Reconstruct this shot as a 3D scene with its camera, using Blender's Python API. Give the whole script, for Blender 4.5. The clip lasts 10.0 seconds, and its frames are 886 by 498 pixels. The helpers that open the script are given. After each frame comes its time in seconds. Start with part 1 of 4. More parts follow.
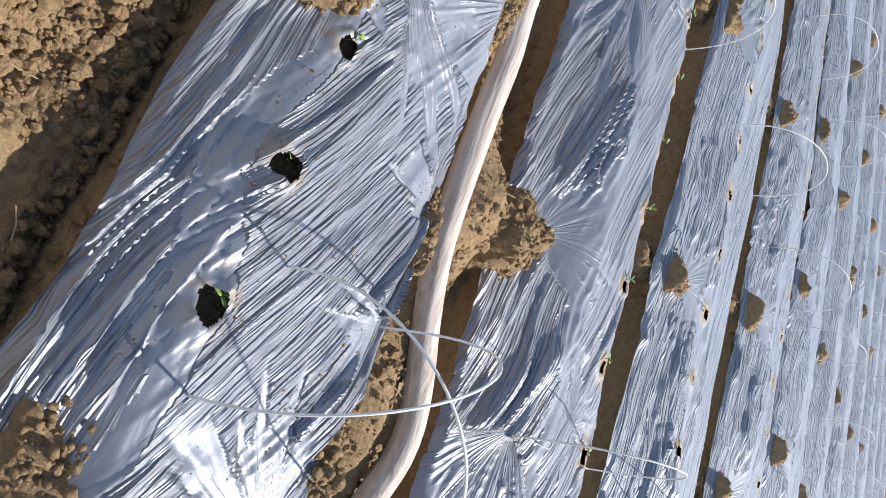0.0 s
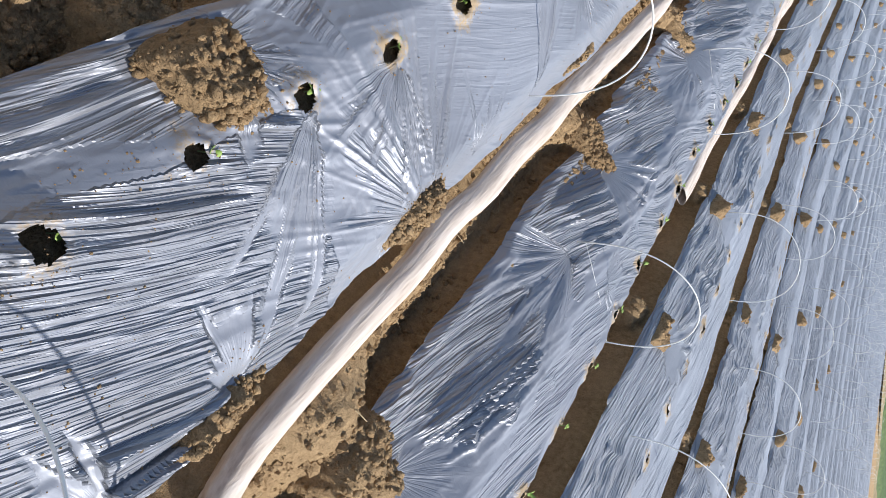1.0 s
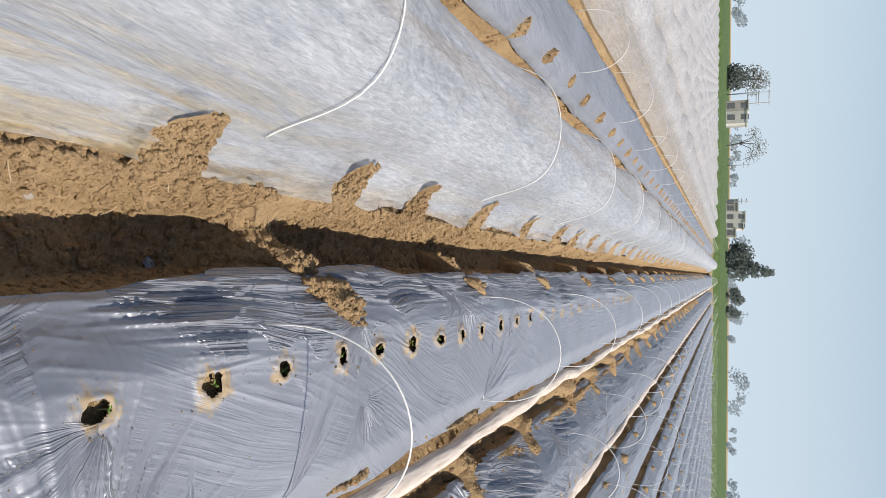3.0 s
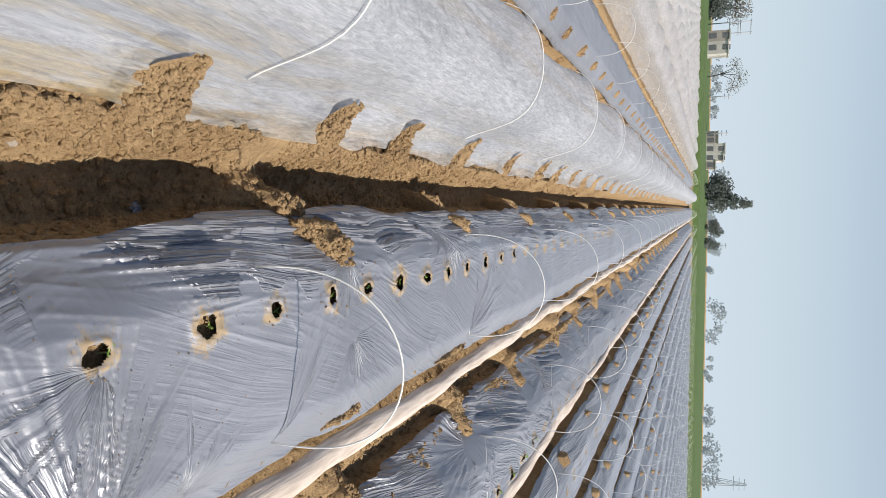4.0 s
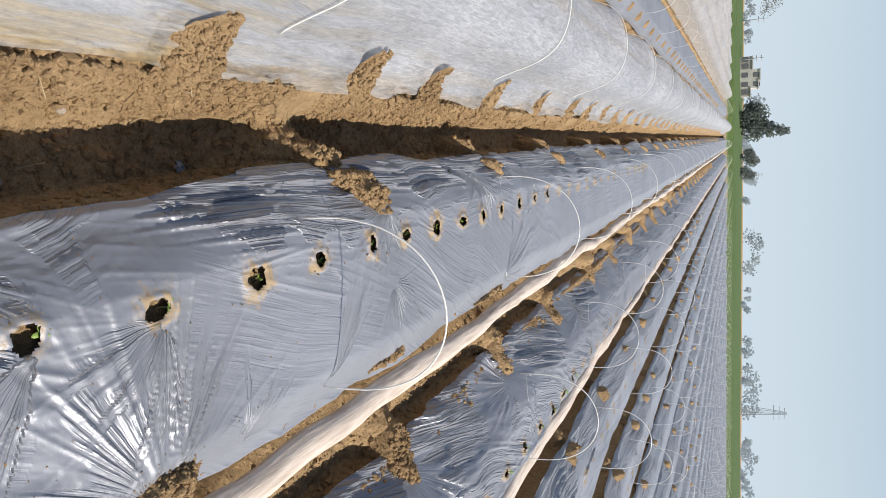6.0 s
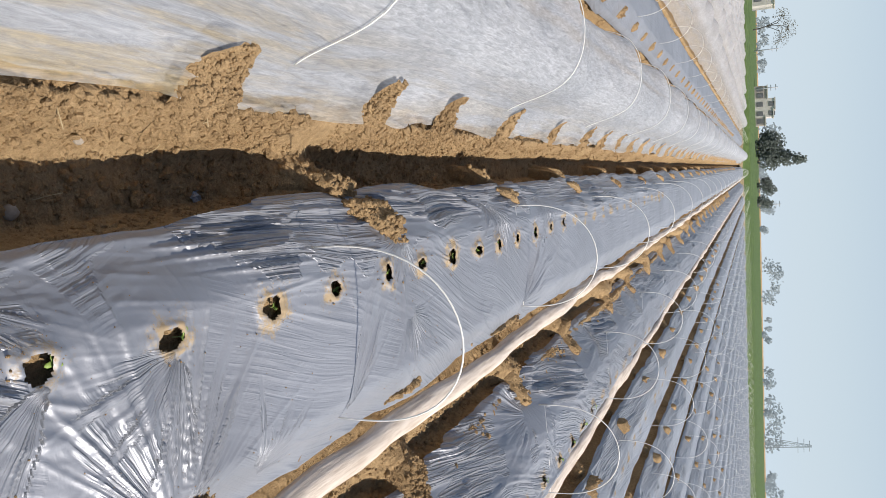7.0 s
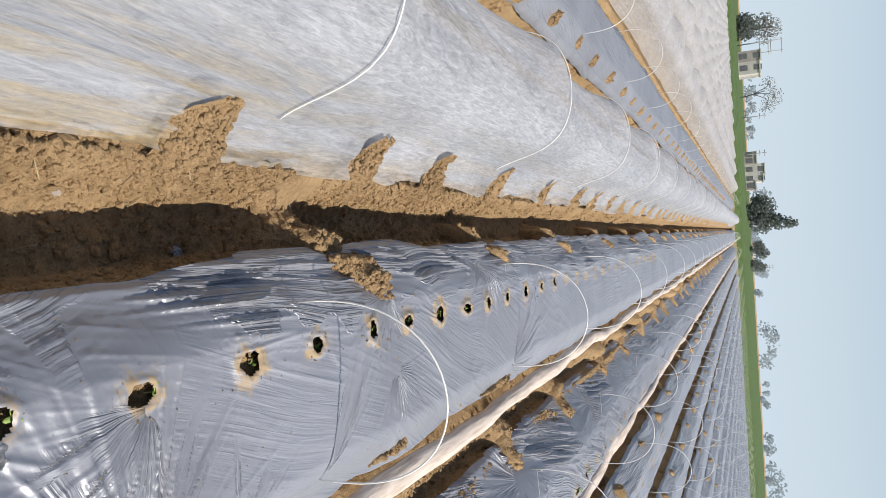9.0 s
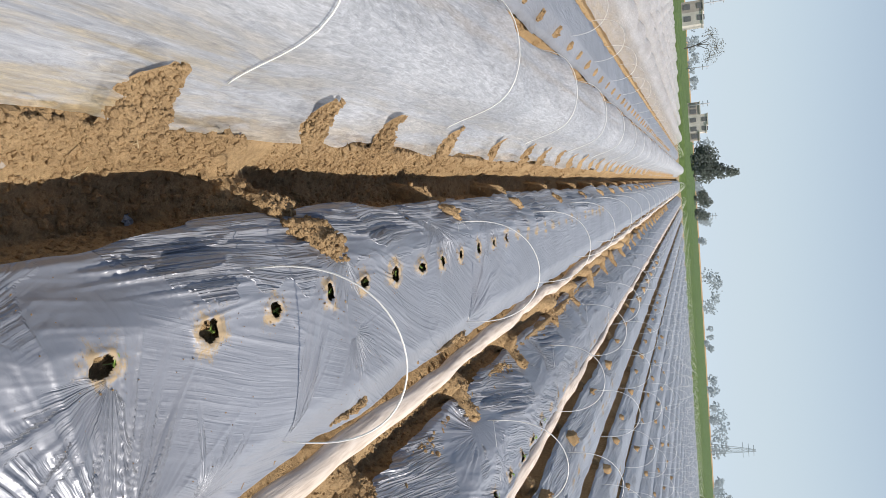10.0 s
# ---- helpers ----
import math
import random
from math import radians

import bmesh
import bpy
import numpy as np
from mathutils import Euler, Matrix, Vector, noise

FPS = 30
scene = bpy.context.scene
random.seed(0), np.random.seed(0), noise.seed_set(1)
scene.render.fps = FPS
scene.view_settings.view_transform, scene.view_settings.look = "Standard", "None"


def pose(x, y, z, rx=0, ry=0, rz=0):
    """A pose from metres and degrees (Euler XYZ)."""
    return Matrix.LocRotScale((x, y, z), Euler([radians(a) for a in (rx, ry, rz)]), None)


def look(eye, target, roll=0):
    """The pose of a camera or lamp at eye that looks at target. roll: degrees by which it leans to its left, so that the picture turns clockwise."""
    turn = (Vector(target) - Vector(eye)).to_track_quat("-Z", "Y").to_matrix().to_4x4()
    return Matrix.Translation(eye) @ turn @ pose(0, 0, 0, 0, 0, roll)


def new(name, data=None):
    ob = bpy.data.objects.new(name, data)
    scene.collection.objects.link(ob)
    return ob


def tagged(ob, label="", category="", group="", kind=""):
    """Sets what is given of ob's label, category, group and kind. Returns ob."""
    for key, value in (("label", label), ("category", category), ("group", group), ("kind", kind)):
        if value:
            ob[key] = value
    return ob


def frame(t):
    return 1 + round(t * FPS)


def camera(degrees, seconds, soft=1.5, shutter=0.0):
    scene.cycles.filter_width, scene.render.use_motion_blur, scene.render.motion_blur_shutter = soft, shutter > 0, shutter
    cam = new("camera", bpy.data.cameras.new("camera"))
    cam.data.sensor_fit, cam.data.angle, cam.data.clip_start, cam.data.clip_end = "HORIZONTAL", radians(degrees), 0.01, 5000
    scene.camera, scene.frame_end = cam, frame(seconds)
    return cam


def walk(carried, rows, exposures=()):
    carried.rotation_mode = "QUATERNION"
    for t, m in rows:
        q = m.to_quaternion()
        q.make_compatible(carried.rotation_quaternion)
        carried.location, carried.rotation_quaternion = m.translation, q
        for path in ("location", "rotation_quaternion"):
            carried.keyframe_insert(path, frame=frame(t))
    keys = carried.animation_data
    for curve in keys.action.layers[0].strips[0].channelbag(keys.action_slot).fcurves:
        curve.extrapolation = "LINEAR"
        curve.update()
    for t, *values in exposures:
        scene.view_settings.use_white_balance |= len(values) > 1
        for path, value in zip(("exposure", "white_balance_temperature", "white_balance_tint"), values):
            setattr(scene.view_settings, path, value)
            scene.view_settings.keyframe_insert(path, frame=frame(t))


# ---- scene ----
cam = camera(62.6, 10.0, soft=0.8)
PATH = [
    (0, (-0.825, -1.541, 1.287), (0.608, -0.762, 0.13), 93.3),
    (0.5, (-0.57, -1.53, 1.312), (0.698, -0.47, 0.185), 94.6),
    (0.8, (-0.483, -1.458, 1.324), (0.631, -0.22, 0.217), 95.7),
    (1, (-0.437, -1.404, 1.313), (0.548, -0.041, 0.231), 96.0),
    (1.5, (-0.353, -1.246, 1.332), (0.243, 0.384, 0.337), 94.0),
    (2, (-0.339, -1.179, 1.381), (-0.138, 0.62, 0.533), 91.9),
    (2.5, (-0.317, -1.173, 1.426), (-0.33, 0.68, 0.673), 90.8),
    (2.7, (-0.303, -1.156, 1.432), (-0.368, 0.701, 0.694), 90.4),
    (3.8, (-0.324, -1.18, 1.427), (-0.281, 0.702, 0.75), 91.0),
    (4, (-0.314, -1.19, 1.426), (-0.2, 0.686, 0.743), 91.3),
    (4.5, (-0.294, -1.243, 1.435), (-0.044, 0.608, 0.722), 91.3),
    (5, (-0.318, -1.241, 1.424), (-0.031, 0.602, 0.701), 91.3),
    (5.5, (-0.323, -1.239, 1.427), (-0.035, 0.595, 0.683), 90.9),
    (7, (-0.307, -1.22, 1.416), (-0.13, 0.604, 0.614), 88.9),
    (7.5, (-0.303, -1.196, 1.424), (-0.197, 0.628, 0.611), 88.1),
    (8, (-0.308, -1.192, 1.424), (-0.256, 0.633, 0.606), 87.5),
    (8.5, (-0.287, -1.184, 1.426), (-0.263, 0.648, 0.624), 87.1),
    (9, (-0.278, -1.18, 1.431), (-0.273, 0.66, 0.648), 86.8),
    (9.5, (-0.277, -1.183, 1.423), (-0.266, 0.67, 0.669), 86.4),
    (10, (-0.294, -1.212, 1.433), (-0.161, 0.669, 0.768), 86.6),
]
walk(cam, [(t, look(eye, target, roll)) for t, eye, target, roll in PATH], exposures=[(0.0, 0.36, 6150, 10), (1.1, 0.32, 6150, 10), (2.2, 0.14, 6350, 10), (4.0, 0.12, 6700, 10), (10.0, 0.12, 6650, 10)])

# world, sun, exposure
SUN_DIR = Vector((0.61, -0.25, 0.76)).normalized()
world = bpy.data.worlds.new("World")
scene.world = world
world.use_nodes = True
wn = world.node_tree.nodes
sky = wn.new("ShaderNodeTexSky")
sky.sky_type = "NISHITA"
sky.sun_disc = False
sky.sun_elevation = math.asin(SUN_DIR.z)
sky.sun_rotation = math.atan2(SUN_DIR.x, SUN_DIR.y)
sky.dust_density = 1.0
sky.air_density = 1.0
sky.ozone_density = 2.0
# pale haze thickens towards the horizon, clear blue overhead
wl = world.node_tree.links
geo = wn.new("ShaderNodeTexCoord")
axis = wn.new("ShaderNodeSeparateXYZ")
wl.new(geo.outputs["Generated"], axis.inputs[0])
veil = wn.new("ShaderNodeValToRGB")
veil.color_ramp.elements[0].position, veil.color_ramp.elements[0].color = 0.0, (1, 1, 1, 1)
veil.color_ramp.elements[1].position, veil.color_ramp.elements[1].color = 0.45, (0.04, 0.04, 0.04, 1)
wl.new(axis.outputs[2], veil.inputs[0])
haze = wn.new("ShaderNodeMix")
haze.data_type = "RGBA"
haze.inputs[7].default_value = (6.0, 7.2, 8.3, 1)
wl.new(veil.outputs[0], haze.inputs[0])
wl.new(sky.outputs[0], haze.inputs[6])
wl.new(haze.outputs[2], wn["Background"].inputs[0])
wn["Background"].inputs["Strength"].default_value = 0.095
sun_data = bpy.data.lights.new("sun", "SUN")
sun_data.energy, sun_data.angle, sun_data.color = 4.7, radians(0.8), (1.0, 0.94, 0.86)
sun = new("sun", sun_data)
sun.matrix_world = look(SUN_DIR * 50, (0, 0, 0))

# ---------------------------------------------------------------- materials


def material(name):
    m = bpy.data.materials.new(name)
    m.use_nodes = True
    nt = m.node_tree
    return m, nt, nt.nodes["Principled BSDF"]


def link(nt, a, b):
    nt.links.new(a, b)


def coords(nt, scale=(1, 1, 1), rot=(0, 0, 0)):
    tc = nt.nodes.new("ShaderNodeTexCoord")
    mp = nt.nodes.new("ShaderNodeMapping")
    mp.inputs["Scale"].default_value = scale
    mp.inputs["Rotation"].default_value = [radians(a) for a in rot]
    link(nt, tc.outputs["Object"], mp.inputs[0])
    return mp.outputs[0]


def noise_node(nt, vec, scale, detail=4.0, rough=0.55, distort=0.0):
    n = nt.nodes.new("ShaderNodeTexNoise")
    n.inputs["Scale"].default_value = scale
    n.inputs["Detail"].default_value = detail
    n.inputs["Roughness"].default_value = rough
    n.inputs["Distortion"].default_value = distort
    link(nt, vec, n.inputs["Vector"])
    return n.outputs["Fac"]


def ramp(nt, fac, stops):
    r = nt.nodes.new("ShaderNodeValToRGB")
    els = r.color_ramp.elements
    while len(els) < len(stops):
        els.new(0.5)
    for e, (p, c) in zip(els, stops):
        e.position = p
        e.color = (*c, 1) if len(c) == 3 else c
    link(nt, fac, r.inputs[0])
    return r.outputs[0]


def mix(nt, fac, a, b, blend="MIX"):
    m = nt.nodes.new("ShaderNodeMix")
    m.data_type, m.blend_type = "RGBA", blend
    for sock, v in ((m.inputs[0], fac), (m.inputs[6], a), (m.inputs[7], b)):
        if isinstance(v, (int, float)):
            sock.default_value = v
        elif isinstance(v, tuple):
            sock.default_value = (*v, 1)
        else:
            link(nt, v, sock)
    return m.outputs[2]


def bump(nt, height, strength, distance, normal=None):
    b = nt.nodes.new("ShaderNodeBump")
    b.inputs["Strength"].default_value = strength
    b.inputs["Distance"].default_value = distance
    link(nt, height, b.inputs["Height"])
    if normal is not None:
        link(nt, normal, b.inputs["Normal"])
    return b.outputs[0]


def attr(nt, name):
    a = nt.nodes.new("ShaderNodeAttribute")
    a.attribute_name = name
    return a.outputs["Fac"]


def soil_material(name, dark, light, stray):
    m, nt, p = material(name)
    v = coords(nt)
    big = noise_node(nt, v, 2.3, 5)
    fine = noise_node(nt, v, 38.0, 8, 0.65)
    grit = noise_node(nt, v, 190.0, 3, 0.6)
    c = ramp(nt, fine, [(0.28, dark), (0.62, light), (0.85, stray)])
    c = mix(nt, ramp(nt, big, [(0.35, (0, 0, 0)), (0.7, (0.55, 0.55, 0.55))]), c, stray)
    c = mix(nt, 0.35, c, ramp(nt, grit, [(0.3, (0.55, 0.5, 0.45)), (0.7, (1.3, 1.25, 1.2))]), "MULTIPLY")
    link(nt, c, p.inputs["Base Color"])
    p.inputs["Roughness"].default_value = 0.95
    p.inputs["Specular IOR Level"].default_value = 0.15
    n1 = bump(nt, fine, 0.9, 0.03)
    link(nt, bump(nt, grit, 0.8, 0.006, n1), p.inputs["Normal"])
    return m


SOIL = soil_material("dry_soil", (0.225, 0.147, 0.075), (0.455, 0.318, 0.174), (0.57, 0.415, 0.24))
CLUMP = soil_material("crumbly_soil", (0.205, 0.134, 0.070), (0.435, 0.30, 0.163), (0.55, 0.395, 0.225))


def film_material(name, base, rough, micro, deep=0.009, metal=0.4):
    """Silver mulch film with dust; 'dust' is a mesh attribute, 0 clean to 1 earthy."""
    m, nt, p = material(name)
    v = coords(nt)
    cloud = noise_node(nt, v, 1.7, 4)
    c = ramp(nt, cloud, [(0.3, tuple(b * 0.86 for b in base)), (0.7, tuple(min(1, b * 1.12) for b in base))])
    specks = noise_node(nt, v, 95.0, 5, 0.7)
    patch = noise_node(nt, v, 5.0, 5, 0.6)
    dirt = ramp(nt, specks, [(0.60, (0, 0, 0)), (0.72, (1, 1, 1))])
    where = ramp(nt, patch, [(0.48, (0.0, 0.0, 0.0)), (0.75, (0.5, 0.5, 0.5))])
    c = mix(nt, mix(nt, 1.0, dirt, where, "MULTIPLY"), c, (0.36, 0.27, 0.18))
    mth = nt.nodes.new("ShaderNodeMath")
    mth.operation = "MULTIPLY_ADD"
    link(nt, specks, mth.inputs[0])
    mth.inputs[1].default_value = 3.6
    mth.inputs[2].default_value = -2.2
    add = nt.nodes.new("ShaderNodeMath")
    add.operation, add.use_clamp = "ADD", True
    link(nt, mth.outputs[0], add.inputs[0])
    dust2 = nt.nodes.new("ShaderNodeMath")
    dust2.operation = "MULTIPLY"
    dust2.inputs[1].default_value = 1.35
    link(nt, attr(nt, "dust"), dust2.inputs[0])
    link(nt, dust2.outputs[0], add.inputs[1])
    gate = nt.nodes.new("ShaderNodeMath")
    gate.operation, gate.use_clamp = "MULTIPLY", True
    link(nt, add.outputs[0], gate.inputs[0])
    link(nt, ramp(nt, attr(nt, "dust"), [(0.02, (0, 0, 0)), (0.3, (1, 1, 1))]), gate.inputs[1])
    c = mix(nt, gate.outputs[0], c, (0.44, 0.34, 0.22))
    link(nt, c, p.inputs["Base Color"])
    r = ramp(nt, patch, [(0.3, (rough - 0.05,) * 3), (0.75, (rough + 0.1,) * 3)])
    r = mix(nt, gate.outputs[0], r, (0.9, 0.9, 0.9))
    link(nt, r, p.inputs["Roughness"])
    p.inputs["Metallic"].default_value = metal
    p.inputs["Specular IOR Level"].default_value = 0.55
    fv = nt.nodes.new("ShaderNodeAttribute")
    fv.attribute_name = "fold"
    height = None
    for sx, sy, weight, thin in ((34.0, 1.6, 1.0, 0.10), (85.0, 3.5, 0.5, 0.16)):
        mp = nt.nodes.new("ShaderNodeMapping")
        mp.inputs["Scale"].default_value = (sx, sy, 0.0)
        link(nt, fv.outputs["Vector"], mp.inputs[0])
        n = noise_node(nt, mp.outputs[0], 1.0, 2.0, 0.5, 0.3)
        ridge = ramp(nt, n, [(0.5 - thin, (0, 0, 0)), (0.5, (weight,) * 3), (0.5 + thin, (0, 0, 0))])
        height = ridge if height is None else mix(nt, 1.0, height, ridge, "ADD")
    sep = nt.nodes.new("ShaderNodeSeparateXYZ")
    link(nt, fv.outputs["Vector"], sep.inputs[0])
    height = mix(nt, 1.0, height, sep.outputs[2], "MULTIPLY")
    crumple = noise_node(nt, v, 24.0, 5, 0.55, 1.0)
    n1 = bump(nt, height, micro, deep)
    link(nt, bump(nt, crumple, 0.20, 0.008, n1), p.inputs["Normal"])
    return m


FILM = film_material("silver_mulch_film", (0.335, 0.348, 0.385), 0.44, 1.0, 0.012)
# same film, the far beds' brighter, bluer look put into its base colour
FILM_FAR = film_material("silver_mulch_film_brightened", (0.37, 0.393, 0.435), 0.48, 1.0, 0.014, 0.3)


def tunnel_material():
    m, nt, p = material("milky_tunnel_film")
    v = coords(nt)
    wisps = noise_node(nt, coords(nt, (1.0, 0.16, 1.0), (0, 0, 9)), 34.0, 10, 0.76, 1.6)
    cloud = noise_node(nt, v, 1.6, 4)
    c = ramp(nt, cloud, [(0.35, (0.54, 0.555, 0.59)), (0.7, (0.76, 0.77, 0.80))])
    streak = noise_node(nt, coords(nt, (1.0, 0.09, 1.0), (0, 0, 8)), 14.0, 5, 0.6, 0.5)
    earthy = ramp(nt, streak, [(0.42, (0, 0, 0)), (0.56, (1, 1, 1))])
    c = mix(nt, mix(nt, 1.0, earthy, attr(nt, "dust"), "MULTIPLY"), c, (0.66, 0.53, 0.31))
    link(nt, c, p.inputs["Base Color"])
    p.inputs["Roughness"].default_value = 0.42
    a = ramp(nt, wisps, [(0.36, (0.22, 0.22, 0.22)), (0.62, (0.86, 0.86, 0.86))])
    scratch = noise_node(nt, coords(nt, (1.0, 0.10, 1.0), (0, 0, -10)), 70.0, 7, 0.75, 1.5)
    a = mix(nt, 0.48, a, ramp(nt, scratch, [(0.45, (0.30, 0.30, 0.30)), (0.66, (1, 1, 1))]))
    thin = nt.nodes.new("ShaderNodeMath")
    thin.operation = "MULTIPLY_ADD"
    link(nt, attr(nt, "dust"), thin.inputs[0])
    thin.inputs[1].default_value, thin.inputs[2].default_value = -0.25, 1.0
    a = mix(nt, 1.0, a, thin.outputs[0], "MULTIPLY")
    link(nt, a, p.inputs["Alpha"])
    n1 = bump(nt, wisps, 0.35, 0.006)
    link(nt, n1, p.inputs["Normal"])
    tr = nt.nodes.new("ShaderNodeBsdfTranslucent")
    tr.inputs[0].default_value = (0.78, 0.79, 0.81, 1)
    ad = nt.nodes.new("ShaderNodeMixShader")
    ad.inputs[0].default_value = 0.25
    link(nt, p.outputs[0], ad.inputs[1])
    link(nt, tr.outputs[0], ad.inputs[2])
    link(nt, ad.outputs[0], nt.nodes["Material Output"].inputs[0])
    return m


TUNNEL = tunnel_material()


def simple(name, stops, scale, rough, bump_s=0.2, dist=0.01, stretch=(1, 1, 1), spec=0.4):
    m, nt, p = material(name)
    v = coords(nt, stretch)
    n = noise_node(nt, v, scale, 6, 0.6)
    link(nt, ramp(nt, n, stops), p.inputs["Base Color"])
    p.inputs["Roughness"].default_value = rough
    p.inputs["Specular IOR Level"].default_value = spec
    link(nt, bump(nt, n, bump_s, dist), p.inputs["Normal"])
    return m


CLOTH = simple("cream_fleece", [(0.3, (0.46, 0.37, 0.30)), (0.5, (0.64, 0.55, 0.47)), (0.7, (0.74, 0.66, 0.59))], 46, 0.8, 0.9, 0.008, (1, 0.10, 1))
ROD = simple("white_glass_fibre", [(0.3, (0.78, 0.77, 0.72)), (0.7, (0.88, 0.87, 0.84))], 30, 0.35, 0.05)
LEAF = simple("seedling_leaf", [(0.3, (0.16, 0.26, 0.05)), (0.7, (0.30, 0.42, 0.10))], 60, 0.5, 0.3, 0.002)
STEM = simple("pale_green_stem", [(0.3, (0.30, 0.36, 0.14)), (0.7, (0.42, 0.48, 0.2))], 60, 0.5)
STRAW = simple("dry_straw", [(0.3, (0.36, 0.27, 0.15)), (0.7, (0.55, 0.44, 0.27))], 60, 0.8)
STONE = simple("pale_stone", [(0.3, (0.26, 0.22, 0.18)), (0.7, (0.42, 0.37, 0.31))], 40, 0.85, 0.5, 0.004)
WHEAT = simple("green_wheat", [(0.3, (0.05, 0.085, 0.022)), (0.55, (0.085, 0.14, 0.035)), (0.8, (0.15, 0.20, 0.06))], 2.2, 0.75, 0.8, 0.2)
BUND = simple("grassy_bank", [(0.3, (0.22, 0.17, 0.09)), (0.6, (0.34, 0.27, 0.15)), (0.8, (0.18, 0.2, 0.07))], 1.5, 0.9, 0.8, 0.1)
BARK = simple("grey_bark", [(0.3, (0.07, 0.065, 0.06)), (0.7, (0.14, 0.13, 0.12))], 6, 0.9)
# evergreen leaves greyed and lightened: distance haze is put into the colour
CROWN = simple("evergreen_leaves_hazed", [(0.3, (0.10, 0.12, 0.108)), (0.7, (0.15, 0.175, 0.16))], 1.2, 0.8)
CROWN_BARE = simple("thin_brown_twigs", [(0.3, (0.10, 0.095, 0.08)), (0.7, (0.19, 0.18, 0.13))], 1.2, 0.85)
# house walls are paled, with the mist before them put into the colour
WALL = simple("weathered_plaster_hazed", [(0.3, (0.52, 0.48, 0.44)), (0.7, (0.70, 0.66, 0.61))], 0.7, 0.9)
WALL_B = simple("bare_brick_wall", [(0.3, (0.36, 0.31, 0.28)), (0.7, (0.48, 0.43, 0.39))], 0.9, 0.9)
OPENING = simple("dark_opening", [(0.3, (0.13, 0.13, 0.14)), (0.7, (0.2, 0.2, 0.21))], 2, 0.5)
STEEL = simple("galvanised_steel", [(0.3, (0.30, 0.32, 0.35)), (0.7, (0.42, 0.44, 0.47))], 4, 0.5)


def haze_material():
    """Woods and pylon far behind everything, their mist painted as pale colour and glow."""
    m, nt, p = material("painted_mist")
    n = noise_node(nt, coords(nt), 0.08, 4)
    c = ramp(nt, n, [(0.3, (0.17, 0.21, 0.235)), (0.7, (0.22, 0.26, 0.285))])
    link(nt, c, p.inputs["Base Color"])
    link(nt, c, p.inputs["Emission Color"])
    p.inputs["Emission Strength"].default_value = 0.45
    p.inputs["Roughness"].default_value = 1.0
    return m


PAINTED_MIST = haze_material()

# ---------------------------------------------------------------- numeric noise


def lattice(ix, iy, seed):
    h = (ix.astype(np.int64) * 374761393 + iy.astype(np.int64) * 668265263 + seed * 974711) & 0x7FFFFFFF
    h = ((h ^ (h >> 13)) * 1274126177) & 0x7FFFFFFF
    return ((h ^ (h >> 16)) & 0xFFFF) / 32767.5 - 1.0


def vnoise(x, y, seed=0):
    x, y = np.broadcast_arrays(np.asarray(x, float), np.asarray(y, float))
    ix, iy = np.floor(x), np.floor(y)
    fx, fy = x - ix, y - iy
    fx, fy = fx * fx * fx * (fx * (fx * 6 - 15) + 10), fy * fy * fy * (fy * (fy * 6 - 15) + 10)
    a, b = lattice(ix, iy, seed), lattice(ix + 1, iy, seed)
    c, d = lattice(ix, iy + 1, seed), lattice(ix + 1, iy + 1, seed)
    return (a * (1 - fx) + b * fx) * (1 - fy) + (c * (1 - fx) + d * fx) * fy


def fbm(x, y, seed=0, octaves=4, gain=0.5):
    total, amp = 0.0, 1.0
    for k in range(octaves):
        total = total + amp * vnoise(x * 2 ** k + 7.3 * k, y * 2 ** k - 3.1 * k, seed + k)
        amp *= gain
    return total


def smooth(a, b, x):
    t = np.clip((x - a) / (b - a), 0, 1)
    return t * t * (3 - 2 * t)

# ---------------------------------------------------------------- mesh helpers


def mesh_object(name, verts, faces, mat, shade=True):
    me = bpy.data.meshes.new(name)
    me.from_pydata([tuple(v) for v in verts] if not isinstance(verts, np.ndarray) else verts.tolist(), [], faces if isinstance(faces, list) else faces.tolist())
    me.materials.append(mat)
    if shade:
        me.polygons.foreach_set("use_smooth", np.ones(len(me.polygons), bool))
    me.update()
    return new(name, me)


def grid_faces(n, m, keep=None):
    i, j = np.meshgrid(np.arange(n - 1), np.arange(m - 1), indexing="ij")
    a = i * m + j
    f = np.stack([a, a + m, a + m + 1, a + 1], -1).reshape(-1, 4)
    return f if keep is None else f[keep.reshape(-1)]


def set_attr(ob, name, values):
    values = np.asarray(values, np.float32)
    a = ob.data.attributes.new(name, "FLOAT" if values.ndim == 1 else "FLOAT_VECTOR", "POINT")
    a.data.foreach_set("value" if values.ndim == 1 else "vector", values.ravel())


def part(name, bm, mat, parent, label=""):
    me = bpy.data.meshes.new(name)
    bm.to_mesh(me)
    bm.free()
    me.materials.append(mat)
    ob = new(name, me)
    ob.parent = parent
    return tagged(ob, label) if label else ob


